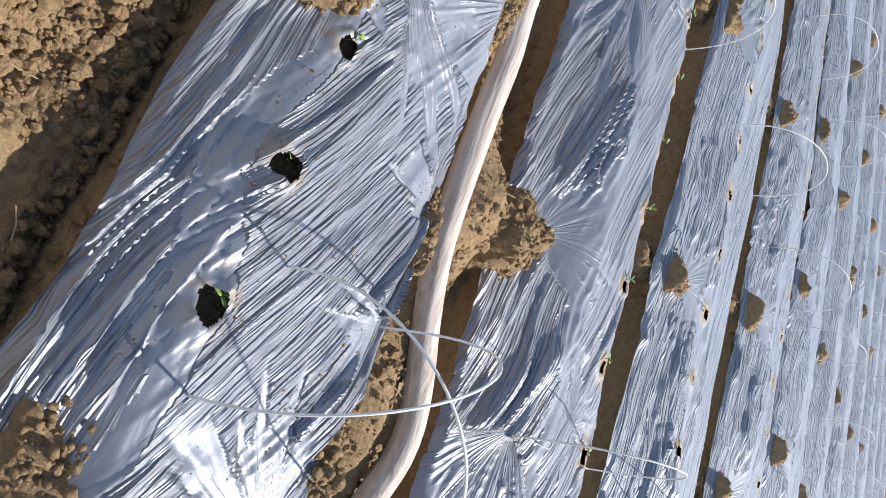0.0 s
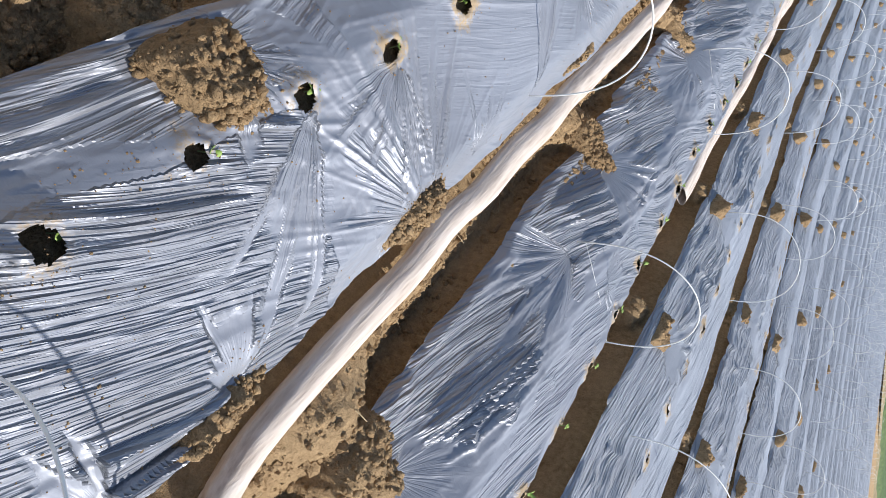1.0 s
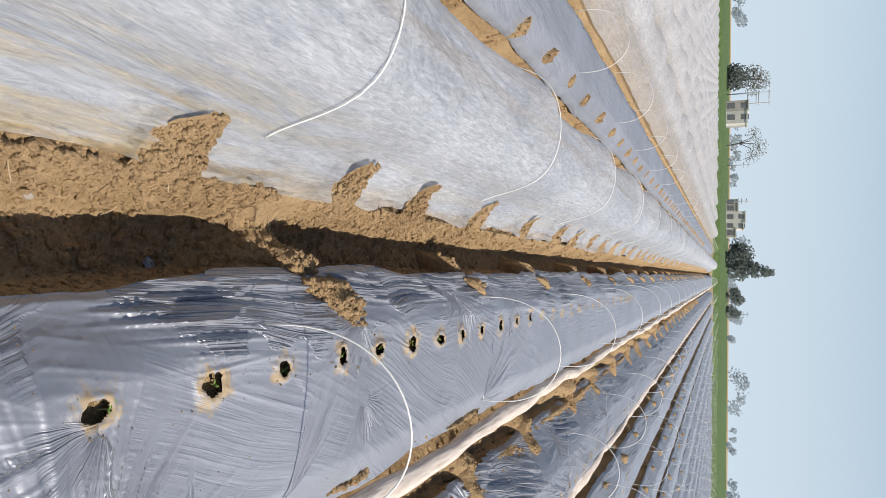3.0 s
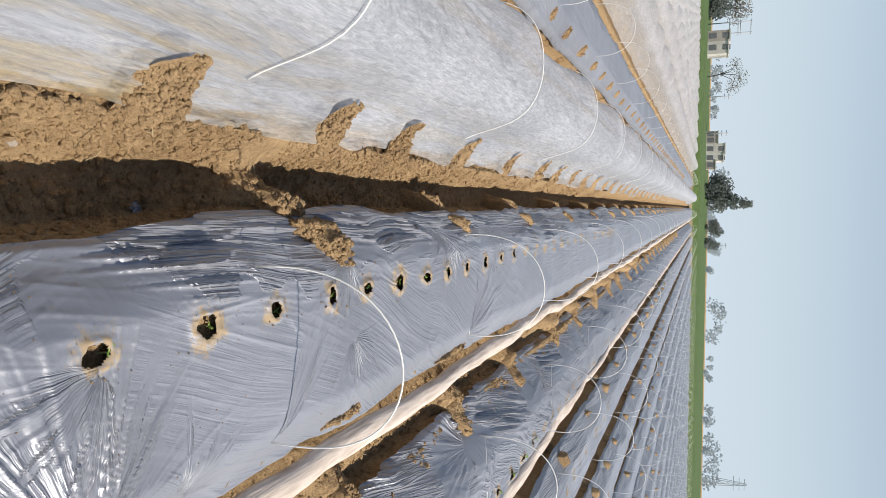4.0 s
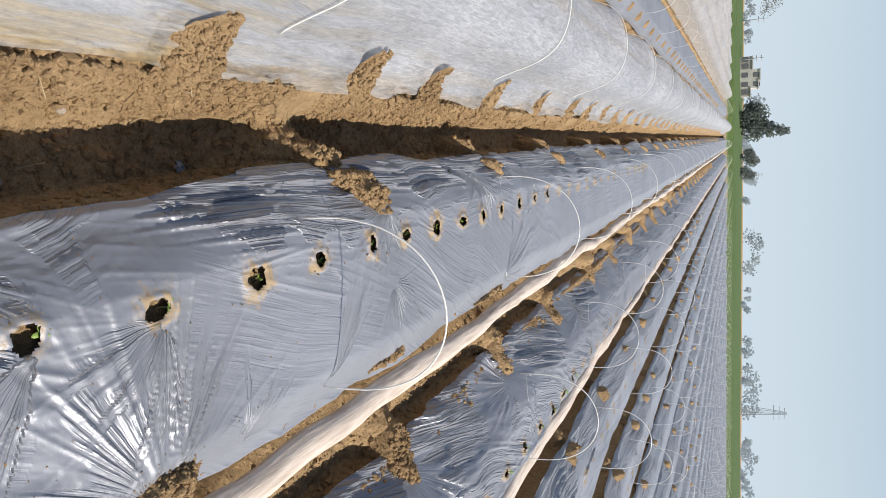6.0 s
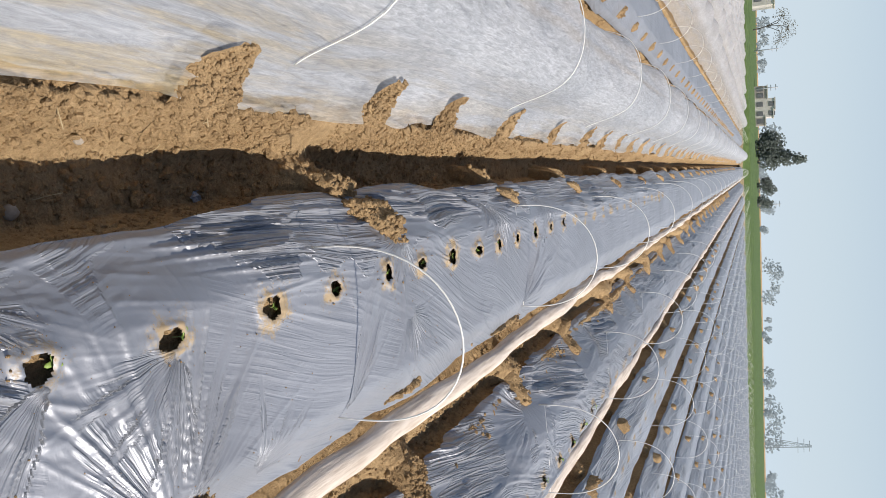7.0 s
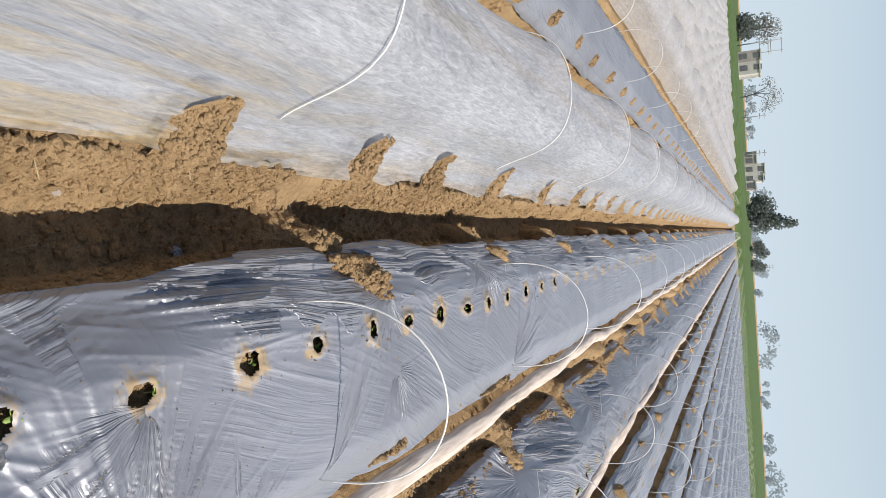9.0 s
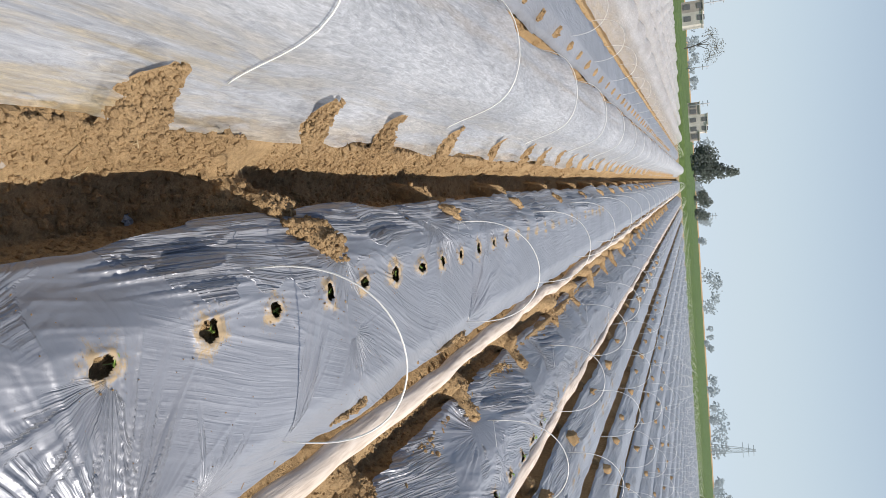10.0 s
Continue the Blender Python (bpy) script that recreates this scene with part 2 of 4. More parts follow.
def tube(points, radius, sides=8, taper=None):
    """Vertices and faces of a closed tube along points."""
    pts = [Vector(p) for p in points]
    verts, faces = [], []
    side = None
    for k, p in enumerate(pts):
        d = (pts[min(k + 1, len(pts) - 1)] - pts[max(k - 1, 0)]).normalized()
        if side is None:
            side = d.orthogonal().normalized()
        side = (side - d * side.dot(d)).normalized()
        up = d.cross(side)
        r = radius if taper is None else radius * (1 + (taper - 1) * k / (len(pts) - 1))
        for s in range(sides):
            a = 2 * math.pi * s / sides
            verts.append(p + r * (math.cos(a) * side + math.sin(a) * up))
    for k in range(len(pts) - 1):
        for s in range(sides):
            t = (s + 1) % sides
            faces.append((k * sides + s, k * sides + t, (k + 1) * sides + t, (k + 1) * sides + s))
    faces.append(tuple(range(sides))[::-1])
    faces.append(tuple(range((len(pts) - 1) * sides, len(pts) * sides)))
    return verts, faces


def bm_from(verts, faces, smooth_shade=True):
    bm = bmesh.new()
    vs = [bm.verts.new(v) for v in verts]
    for f in faces:
        fc = bm.faces.new([vs[k] for k in f])
        fc.smooth = smooth_shade
    return bm

# ---------------------------------------------------------------- the plan of the field
# beds run along +y; bed 0 carries the row of holes at x = 0
FIELD_END = 58.0
TOP = 0.20
FLOOR = -0.17


def splay(i, y):
    """1 where the beds fan out at the field's near end, 0 where they run parallel."""
    return 1 - smooth(0.9 + 0.65 * (i - 2), 6.0 + 1.1 * (i - 2), np.asarray(y, float))


def right_edge(i, y):
    return 2.68 + 1.10 * (i - 2) + (0.64 + 0.39 * (i - 2)) * splay(i, y)


def centre(i, y):
    """Centre line of bed i."""
    y = np.asarray(y, float)
    if i == 0:
        return 0.145 - 0.03 * smooth(-0.3, 1.0, y)
    if i == 1:
        return np.interp(y, [-3, -1.2, 0, 1.5, 3, 6, 60], [1.64, 1.50, 1.425, 1.365, 1.30, 1.27, 1.25])
    if i >= 2:
        return right_edge(i, y) - half(i, y)
    return -1.06 - 1.22 * (-1 - i) + 0.0 * y


def half(i, y=0.0):
    """Half the width of bed i."""
    if i == 0:
        return 0.372 + 0.03 * smooth(-0.3, 1.0, y)
    if i >= 2:
        return 0.385 + (0.225 if i == 2 else 0.19) * splay(i, y)
    return {1: 0.405, -2: 0.42}.get(i, 0.49)


def covered_bed(i):
    return i == -1 or i <= -3


BEDS = list(range(-26, 34))


def bed_height(u, i=0):
    """Height of a bed's surface, u = -1..1 across it: a long flank on the shaded side, a short one on the other."""
    lo, drop = (-0.50, 0.125) if i == 0 else (-0.18, 0.20) if i == 1 else (-0.42, 0.10) if i > 1 else (-0.35, 0.12)
    left = smooth(0.0, 1.0, (lo - u) / (1.0 + lo) * 0.85 + 0.08) - smooth(0.0, 1.0, 0.08)
    raised = 0.07 if i > 1 else 0.0
    return TOP + raised - drop * np.maximum(left, 0) - (0.09 + raised) * smooth(0.30 if i > 1 else 0.55, 1.0, u) + 0.012 * (1 - np.clip(np.abs(u), 0, 1) ** 2)


def soil_base(x, y):
    """Ground height: trodden furrows between raised beds."""
    z = FLOOR + 0.09 * smooth(-0.30, -0.85, y) * smooth(-0.9, -0.6, x) * smooth(0.0, -0.15, x)
    for i in BEDS:
        s = (x - centre(i, y)) / half(i, y)
        a = np.abs(s)
        if covered_bed(i):
            h = np.where(a < 1.5, FLOOR + (0.035 - FLOOR) * (1 - smooth(1.0, 1.31, a)), FLOOR)
        else:
            h = np.where(a < 1.5, FLOOR + (bed_height(np.clip(s, -1.0, 1.0), i) - FLOOR) * (1 - smooth(0.92, 0.95 + 0.05 / half(i), a)), FLOOR)
        z = np.maximum(z, h)
    return z


HOLES_0 = [-1.26, -0.955, -0.636, -0.328, 0.0, 0.364, 0.68, 1.03, 1.31, 1.62, 1.93, 2.21, 2.51]
HOLES_0 += [2.51 + 0.335 * k for k in range(1, 60)]
HOLES_1 = [-1.0 + 0.345 * k for k in range(0, 60)]
HOLES_2 = [-1.05 + 0.35 * k for k in range(0, 60)]
HOLES_3 = [-0.7 + 0.355 * k for k in range(0, 40)]


def holes(i):
    if i == 0:
        return [((-0.046, -0.043, -0.03, -0.017)[k] if k < 4 else 0.008 * math.sin(7 * k), y) for k, y in enumerate(HOLES_0)]
    if i == 1:
        return [(float(np.interp(y, [-2, -0.3, 0.8, 1.6, 2.5, 6, 60], [1.70, 1.66, 1.655, 1.555, 1.48, 1.45, 1.43])) + 0.012 * math.sin(5 * k), y) for k, y in enumerate(HOLES_1)]
    if i == 2:
        return [(float(centre(2, y)) - 0.08 - 0.12 * float(splay(2, y)) + 0.012 * math.sin(5 * k), y) for k, y in enumerate(HOLES_2)]
    if i == 3:
        return [(float(centre(3, y)) + 0.12 * float(splay(3, y)) + 0.012 * math.sin(4 * k), y) for k, y in enumerate(HOLES_3)]
    return []


def steps(a, b, first, growth, limit):
    out, d = [a], first
    while out[-1] < b:
        out.append(out[-1] + d)
        d = min(limit, d * growth)
    return out


LEFT_HEAPS = [2.60 + 1.66 * k + 0.10 * math.sin(5 * k) for k in range(24)]
BED1_HEAPS = [2.88 + 1.36 * k + 0.10 * math.sin(4 * k) for k in range(24)]
# earth thrown across the trenches: x, y, height, radius
BRIDGES = [(-0.36, 0.92, 0.15, 0.13), (-0.38, -0.52, 0.08, 0.15), (0.92, -0.47, 0.17, 0.19), (0.86, 1.45, 0.13, 0.09), (-0.32, -1.55, 0.06, 0.2)]
BRIDGES += [(-0.36, y - 0.06, 0.10, 0.05) for y in LEFT_HEAPS[:12]] + [(float(centre(1, y)) - 0.48, y, 0.15, 0.11) for y in BED1_HEAPS[:10]]

# ---------------------------------------------------------------- ground, one sheet to the horizon


def ground_height(X, Y):
    Z = soil_base(X, Y)
    inside = (np.abs(X) < 55) & (Y > -7) & (Y < FIELD_END + 1)
    near = smooth(14, 4, Y) * smooth(4.5, 2.5, np.abs(X - 0.3))
    rough = 0.022 * fbm(X * 4, Y * 4, 3, 4) + 0.020 * np.maximum(0, fbm(X * 17, Y * 17, 11, 3)) ** 1.2 + 0.013 * np.maximum(0, vnoise(X * 42, Y * 42, 5)) ** 0.7
    rough += 0.008 * np.abs(vnoise(X * 70, Y * 70, 9))
    rough = rough * (0.45 + 0.55 * smooth(-0.15, -0.06, Z))
    far_rough = 0.02 * fbm(X * 1.1, Y * 1.1, 21, 3)
    covered = np.zeros(X.shape)
    for i in BEDS:
        u = np.abs(X - centre(i, Y)) / half(i, Y)
        covered = np.maximum(covered, 1 - smooth(1.0, 1.04, u))
    sink = 0.03 + 0.05 * (1 - near)
    Z = np.where(inside, Z - sink * covered + (near * rough + (1 - near) * far_rough) * (1 - 0.85 * covered), 0)
    # ridge of earth under the fleece, highest near the first hoops
    Z += np.where(inside, 0.16 * np.exp(-((X - 0.75) / 0.17) ** 2) * (0.8 + 0.4 * vnoise(Y * 1.3, 0 * Y, 71)), 0)
    Z -= np.where(inside, 0.20 * smooth(1.7, 1.95, X), 0) * (1 - covered)
    for bx, by, tall, radius in BRIDGES:
        Z += np.where(inside & (np.abs(Y - by) < 0.6), tall * np.exp(-((X - bx) ** 2 + (Y - by) ** 2) / radius ** 2) * (1 - covered), 0)
    for i in (0, 1, 2, 3):
        for hx, hy in holes(i):
            if hy < 6:
                d2 = (X - hx) ** 2 + (Y - hy) ** 2
                Z -= np.where(d2 < 0.02, 0.018 * np.exp(-d2 / 0.03 ** 2), 0)
    return Z


def make_ground():
    xs = [-1500, -600, -250, -100, -60]
    xs += list(np.arange(-40, -3.0, 0.2)) + list(np.arange(-3.0, -0.85, 0.03)) + list(np.arange(-0.85, -0.2, 0.0085))
    xs += list(np.arange(-0.2, 0.40, 0.02)) + list(np.arange(0.40, 1.3, 0.0095)) + list(np.arange(1.3, 3.6, 0.025)) + list(np.arange(3.6, 12, 0.05)) + list(np.arange(12, 50, 0.16))
    xs += [60, 100, 250, 600, 1500]
    ys = [-40, -15, -6] + list(np.arange(-3.2, -2.0, 0.05)) + list(np.arange(-2.0, 3.0, 0.0115)) + steps(3.0, 60, 0.014, 1.035, 0.6) + [70, 100, 180, 300, 700, 2500]
    X, Y = np.meshgrid(np.array(xs), np.array(ys), indexing="ij")
    V = np.stack([X, Y, ground_height(X, Y)], -1).reshape(-1, 3)
    ob = mesh_object("ground", V, grid_faces(len(xs), len(ys)), SOIL)
    return tagged(ob, "tan ploughed field soil with shaded furrows and crumbs", "ground", kind="structure")


make_ground()

# ---------------------------------------------------------------- mulch film



def crest(n, wide=0.5):
    """A creased ridge: sharp along its top, hollow at its sides."""
    return np.maximum(0, 1 - np.abs(n) / wide) ** 1.6


def fold_relief(across, along, strength, seed):
    """Relief of the folds: close-set creases, some long, some short, over broad swells."""
    drift = 0.35 * vnoise(across * 3, along * 1.5, seed + 3)
    patch = 0.35 + 0.9 * smooth(-0.5, 0.5, vnoise(across * 7, along * 1.8, seed + 4))
    z = 0.0105 * crest(vnoise(across / 0.019 + drift, along / 0.55, seed), 0.7) * patch
    z += 0.0175 * crest(vnoise(across / 0.043 + drift, along / 0.42, seed + 1), 0.45) * patch
    z += 0.010 * vnoise(across / 0.070, along / 0.6, seed + 2)
    z += 0.020 * crest(vnoise(across / 0.12 + drift, along / 0.8, seed + 5), 0.16) * patch
    return z * strength


def fold_field(i, x, y, fans, rules):
    """Across-fold and along-fold coordinates of the film's own lie, how strongly it is folded, and the folds that run out from pinched points."""
    wob = 0.10 * vnoise(x * 3, y * 3, 33 + i) + 0.04 * vnoise(x * 9, y * 9, 34 + i)
    relief, top = np.zeros(x.shape), np.zeros(x.shape)
    across, along, strength = np.zeros(x.shape), np.zeros(x.shape), np.zeros(x.shape)
    for k, (inside, angle, s) in enumerate(rules):
        a = radians(angle)
        soft = np.zeros(x.shape)
        for q in (-0.12, -0.09, -0.06, -0.03, 0.0, 0.03, 0.06, 0.09, 0.12):
            soft = soft + inside(x + wob + 0.7 * q, y + 1.5 * wob + 1.5 * q) / 9.0
        soft = smooth(0, 1, soft)
        bend = 0.035 * vnoise(x * 2.2, y * 2.2, 37 + k)
        ac, al = -x * math.sin(a) + y * math.cos(a) + bend + 3.1 * k, x * math.cos(a) + y * math.sin(a) + 7.7 * k
        relief = relief * (1 - soft) + soft * fold_relief(ac, al, s, 440 + 10 * k + i)
        top = top * (1 - soft)
        here = soft > 0.5
        across, along = np.where(here, ac, across), np.where(here, al, along)
        strength = np.where(here, s, strength) * smooth(0.35, 0.9, np.abs(2 * soft - 1))
    fade = np.ones(x.shape)
    pinch = np.zeros(x.shape)
    for k, (px, py, reach, toward, spread, s) in enumerate(fans):
        dx, dy = x - px, y - py
        r = np.hypot(dx, dy)
        far = r > reach * 2.2
        if far.all():
            continue
        th = np.arctan2(dy, dx)
        if toward is not None and abs(toward) > 1.6:
            th = th % (2 * math.pi)
        tw = th + 0.04 * vnoise(x * 4, y * 4, 60 + k)
        count = 10.0
        length = reach * (0.75 + 0.3 * vnoise(tw * count * 0.9, 0 * tw + k, 61 + k))
        w = smooth(0.012, 0.05, r) * np.exp(-(r / length) ** 2)
        if toward is not None:
            d = np.abs((th - toward + math.pi) % (2 * math.pi) - math.pi)
            w = w * (1 - smooth(spread * 0.5, spread * 1.1, d))
        w = np.where(far, 0, w)
        line = crest(vnoise(tw * count, r * 0.8 + k, 62 + k), 0.4) + 0.45 * smooth(0.08, 0.22, r) * crest(vnoise(tw * count * 2.4, r * 1.4 + k, 63 + k), 0.5)
        pinch = pinch + 0.017 * s * w * line * smooth(0.02, 0.26, r)
        full = np.minimum(1, 1.4 * w)
        fade = fade * (1 - 0.92 * full)
        inner = full > 0.5
        across, along = np.where(inner, tw * 0.22 + 11.0 * k, across), np.where(inner, r + 5.0 * k, along)
        strength = np.where(inner, 0.5 * min(1.0, s) * smooth(0.5, 0.75, full), strength * (1 - smooth(0.25, 0.5, full)))
    return across, along, strength, relief * fade, pinch


FANS_0 = [(0.45, -0.03, 0.50, 3.3, 1.5, 1.1), (-0.17, -0.46, 0.22, 0.6, 1.8, 1.0), (0.45, -0.76, 0.20, 2.9, 1.0, 0.2), (0.43, -1.08, 0.18, 3.6, 0.9, 0.2),
          (-0.12, 1.17, 0.22, -0.5, 2.0, 0.9), (0.41, 0.71, 0.60, 2.5, 0.35, 0.9), (0.38, 2.57, 0.75, 1.9, 0.9, 0.9),
          (-0.20, 2.25, 0.3, 0.0, 1.9, 0.9), (-0.20, 3.1, 0.3, 0.0, 1.9, 0.9), (0.03, 0.03, 0.34, -0.8, 1.2, 0.9), 
          (0.16, 1.20, 0.24, 0.4, 1.6, 0.8), (0.0, -0.30, 0.50, -0.75, 0.45, 1.2), (0.44, 0.28, 0.25, 2.4, 1.2, 0.7), (0.3, -1.6, 0.3, 2.4, 1.2, 0.3)]
RULES_0 = [(lambda x, y: y < 99, 80, 0.65), (lambda x, y: (y > 0.02) & (y < 1.2), 70, 0.20), (lambda x, y: (y > 1.1) & (x > 0), 66, 0.22),
           (lambda x, y: (x < -0.1) & (y > 0.1), 88, 1.0), (lambda x, y: (y < 0.0) & (y > -0.35), 112, 0.6), (lambda x, y: (y < -0.3), 64, 1.15),
           (lambda x, y: (y < -0.3) & (x < -0.07), 83, 0.85)]


def folds_0(x, y):
    return fold_field(0, x, y, FANS_0, RULES_0)


def folds_1(x, y):
    u = x - centre(1, y)
    fans = []
    for k in range(5):
        hy = -1.05 + 1.95 * k
        hx = -0.21
        fans += [(hx, hy, 0.60, -1.9, 0.9, 0.8), (hx + 0.22, hy + 0.1, 0.25, 1.0, 1.5, 0.9)]
    for cy in [-0.38, 1.47] + BED1_HEAPS[:4]:
        fans.append((-0.30, cy, 0.32, 0.3, 1.6, 0.45))
    rules = [(lambda a, b: b < 99, 68, 0.6), (lambda a, b: a < -0.08, 78, 0.95), (lambda a, b: a > 0.25, 88, 0.4)]
    return fold_field(1, u, y, fans, rules)


def bed_heaps(i):
    """Where earth was heaped on the left edge of bed i, along it."""
    if i == 2:
        return [0.03, 1.64, 2.9, 4.1, 5.35, 6.8, 8.15] + [9.5 + 1.35 * k for k in range(10)]
    if i == 3:
        return [-0.58, 0.60, 2.2, 3.6, 4.9, 6.1, 7.4, 8.45, 9.4] + [10.8 + 1.3 * k for k in range(9)]
    rnd = random.Random(70 + i)
    return [-1.7 + 1.58 * k + 0.06 * i + rnd.uniform(-0.15, 0.15) for k in range(15)]


def folds_any(i):
    def f(x, y):
        u = x - centre(i, y)
        fans = []
        for cy in bed_heaps(i)[:6] if 1 < i < 5 else []:
            fans.append((-float(half(i, cy)) + 0.14, cy, 0.32, 0.3, 1.6, 0.4))
        rules = [(lambda a, b: b < 99, 80, 0.45), (lambda a, b: a < -0.15, 86, 0.9)]
        return fold_field(i, u, y, fans, rules)
    return f


def make_film(i, y0, near_end, dx, dy, growth, limit, wrinkle, mat, label, relief=1.0, drop=0.0):
    us = np.linspace(-1.045, 1.045, int(2.09 * half(i) / dx) + 2)
    ys = np.array(list(np.arange(y0, near_end, dy)) + steps(near_end, FIELD_END, dy * 1.05, growth, limit))
    U, Y = np.meshgrid(us, ys, indexing="ij")
    edge = 0.018 * vnoise(Y * 2.1 + 5 * i, 0 * Y, 400 + i) + 0.010 * vnoise(Y * 7, 0 * Y, 410 + i)
    X = centre(i, Y) + U * half(i, Y) + edge * np.sign(U) * np.abs(U) ** 3
    across, along, strength, folds, pinch = wrinkle(X, Y)
    Z = bed_height(U, i) + relief * (folds + pinch) + 0.006 * fbm(X * 2.4, Y * 1.3, 31 + i, 3)
    Z = Z - (0.03 + 0.06 * (U > 0)) * smooth(0.99, 1.045, np.abs(U)) - drop
    dust = np.zeros(X.shape)
    cut = np.zeros(X.shape)
    for k, (hx, hy) in enumerate(holes(i)):
        if hy > 9:
            continue
        rx, ry = 0.028 + 0.005 * math.sin(3 * k), 0.034 + 0.006 * math.sin(5 * k + 1)
        ddx, ddy = X - hx, Y - hy
        r = np.hypot(ddx / rx, ddy / ry) + 0.18 * vnoise(ddx * 60 + k, ddy * 60, 430)
        cut = np.maximum(cut, (r < 1.0) * 1.0)
        Z += 0.010 * np.exp(-((r - 1.25) / 0.45) ** 2) - 0.006 * np.exp(-(r / 2.8) ** 2)
        amount = 1.5 if (i > 0 or hy > -0.2) else 0.7
        dust = np.maximum(dust, amount * (0.62 + 0.5 * vnoise(ddx * 38, ddy * 38, k + 7)) * np.exp(-((r - 1.0) / (1.15 + 0.75 * vnoise(ddx * 25, ddy * 25, k))) ** 2))
    rim = smooth(0.93, 1.04, np.abs(U))
    dust = np.maximum(dust, 0.02 * rim)
    n, m = X.shape
    c4 = (cut[:-1, :-1] + cut[1:, :-1] + cut[1:, 1:] + cut[:-1, 1:]) / 4
    V = np.stack([X, Y, Z], -1).reshape(-1, 3)
    ob = mesh_object("mulch_film", V, grid_faces(n, m, c4 < 0.6), mat)
    set_attr(ob, "dust", dust.reshape(-1))
    set_attr(ob, "fold", np.stack([across, along, np.minimum(1.2, strength ** 1.6)], -1).reshape(-1, 3))
    return tagged(ob, label, "mulch film", group="mulch films over the beds")


make_film(0, -2.3, 2.6, 0.0045, 0.0055, 1.03, 0.3, folds_0, FILM, "wrinkled silver-grey plastic mulch over a bed, with planting holes")
make_film(1, -2.6, 3.6, 0.0075, 0.009, 1.035, 0.3, folds_1, FILM, "creased silver plastic mulch sheet on a raised bed", 1.2)
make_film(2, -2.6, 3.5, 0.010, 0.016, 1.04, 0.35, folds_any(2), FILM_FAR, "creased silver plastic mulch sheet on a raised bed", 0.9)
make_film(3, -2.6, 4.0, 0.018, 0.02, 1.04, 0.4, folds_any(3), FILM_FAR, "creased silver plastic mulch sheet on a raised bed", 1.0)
make_film(-2, -1.0, 4.0, 0.02, 0.025, 1.05, 0.35, folds_any(-2), FILM, "dark grey plastic mulch on the uncovered bed between tunnels")
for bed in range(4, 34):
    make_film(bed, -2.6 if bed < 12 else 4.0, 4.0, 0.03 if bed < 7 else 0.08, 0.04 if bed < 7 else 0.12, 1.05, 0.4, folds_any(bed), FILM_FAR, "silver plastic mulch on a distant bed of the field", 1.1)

# ---------------------------------------------------------------- fleece lying rolled along the beds


def make_fleece(i, y0, y1, offset, width, dy):
    ys = np.array(steps(y0, y1, dy, 1.03, 0.4))
    vs = np.linspace(0, 1, 33)
    W, Y = np.meshgrid(vs, ys, indexing="ij")
    mid = centre(i, Y) + offset + 0.022 * vnoise(Y * 1.3, 0 * Y, 501 + i) + 0.012 * vnoise(Y * 4, 0 * Y, 503)
    half_w = width * (0.5 + 0.14 * vnoise(Y * 1.1, 0 * Y, 505 + i) + 0.05 * vnoise(Y * 5, 0 * Y, 507))
    if i == 0:
        mid = mid + 0.02 + 0.20 * smooth(-0.65, -1.22, Y) - 0.12 * smooth(-1.24, -1.6, Y)
    ang = W * 2 * math.pi
    folds = 0.16 * np.abs(vnoise(W * 13 + 0.6 * vnoise(Y * 2, W, 3), Y * 0.9, 509)) + 0.08 * np.abs(vnoise(W * 29, Y * 1.6, 511))
    folds = folds * np.sin(math.pi * W)
    rad = 1 - 0.8 * folds
    X = mid + half_w * np.cos(ang) * rad
    Z = (0.042 if i == 0 else 0.155) + (0.045 if i == 0 else 0.03) * np.sin(ang) * rad + 0.012 * vnoise(Y * 2, 0 * Y, 513)
    V = np.stack([X, Y, Z], -1).reshape(-1, 3)
    ob = mesh_object("fleece_roll", V, grid_faces(*X.shape), CLOTH)
    return tagged(ob, "cream fleece cover bunched into a long rope beside a bed", "row cover", group="fleece covers beside the beds")


make_fleece(0, -2.4, FIELD_END, 0.51, 0.10, 0.02)
make_fleece(1, 2.3, FIELD_END, 0.375, 0.12, 0.03)

# ---------------------------------------------------------------- hoops


def hoop_points(wide, tall, n=28):
    pts = []
    for k in range(n + 1):
        a = math.pi * k / n
        pts.append((-wide / 2 * math.cos(a) * (1 + 0.10 * math.sin(a)), 0, tall * math.sin(a) ** 0.85 if 0 < k < n else -0.03))
    return pts


hoop_v, hoop_f = tube(hoop_points(0.56, 0.43), 0.0029, 8)
hoop_mesh = bpy.data.meshes.new("hoop")
hoop_mesh.from_pydata([tuple(v) for v in hoop_v], [], hoop_f)
hoop_mesh.materials.append(ROD)
hoop_mesh.polygons.foreach_set("use_smooth", np.ones(len(hoop_mesh.polygons), bool))
hoop_low_v, hoop_low_f = tube(hoop_points(0.56, 0.43, 12), 0.0042, 4)


def make_hoop(x, y, z, turn=0.0, lean=0.0, label="thin white glass-fibre hoop arched over a mulched bed"):
    ob = new("hoop", hoop_mesh)
    ob.matrix_world = pose(x, y, z, lean, 0, turn)
    return tagged(ob, label, "hoop", group="tunnel hoops")


cord_v, cord_f = tube([(-0.28, 0, 0.006), (0, 0, 0.014), (0.28, 0, 0.006)], 0.0016, 5)


def tie_cord(hoop):
    """A thin cord strained between the two feet."""
    return part("tie_cord", bm_from(cord_v, cord_f), ROD, hoop, "thin white cord between the feet")


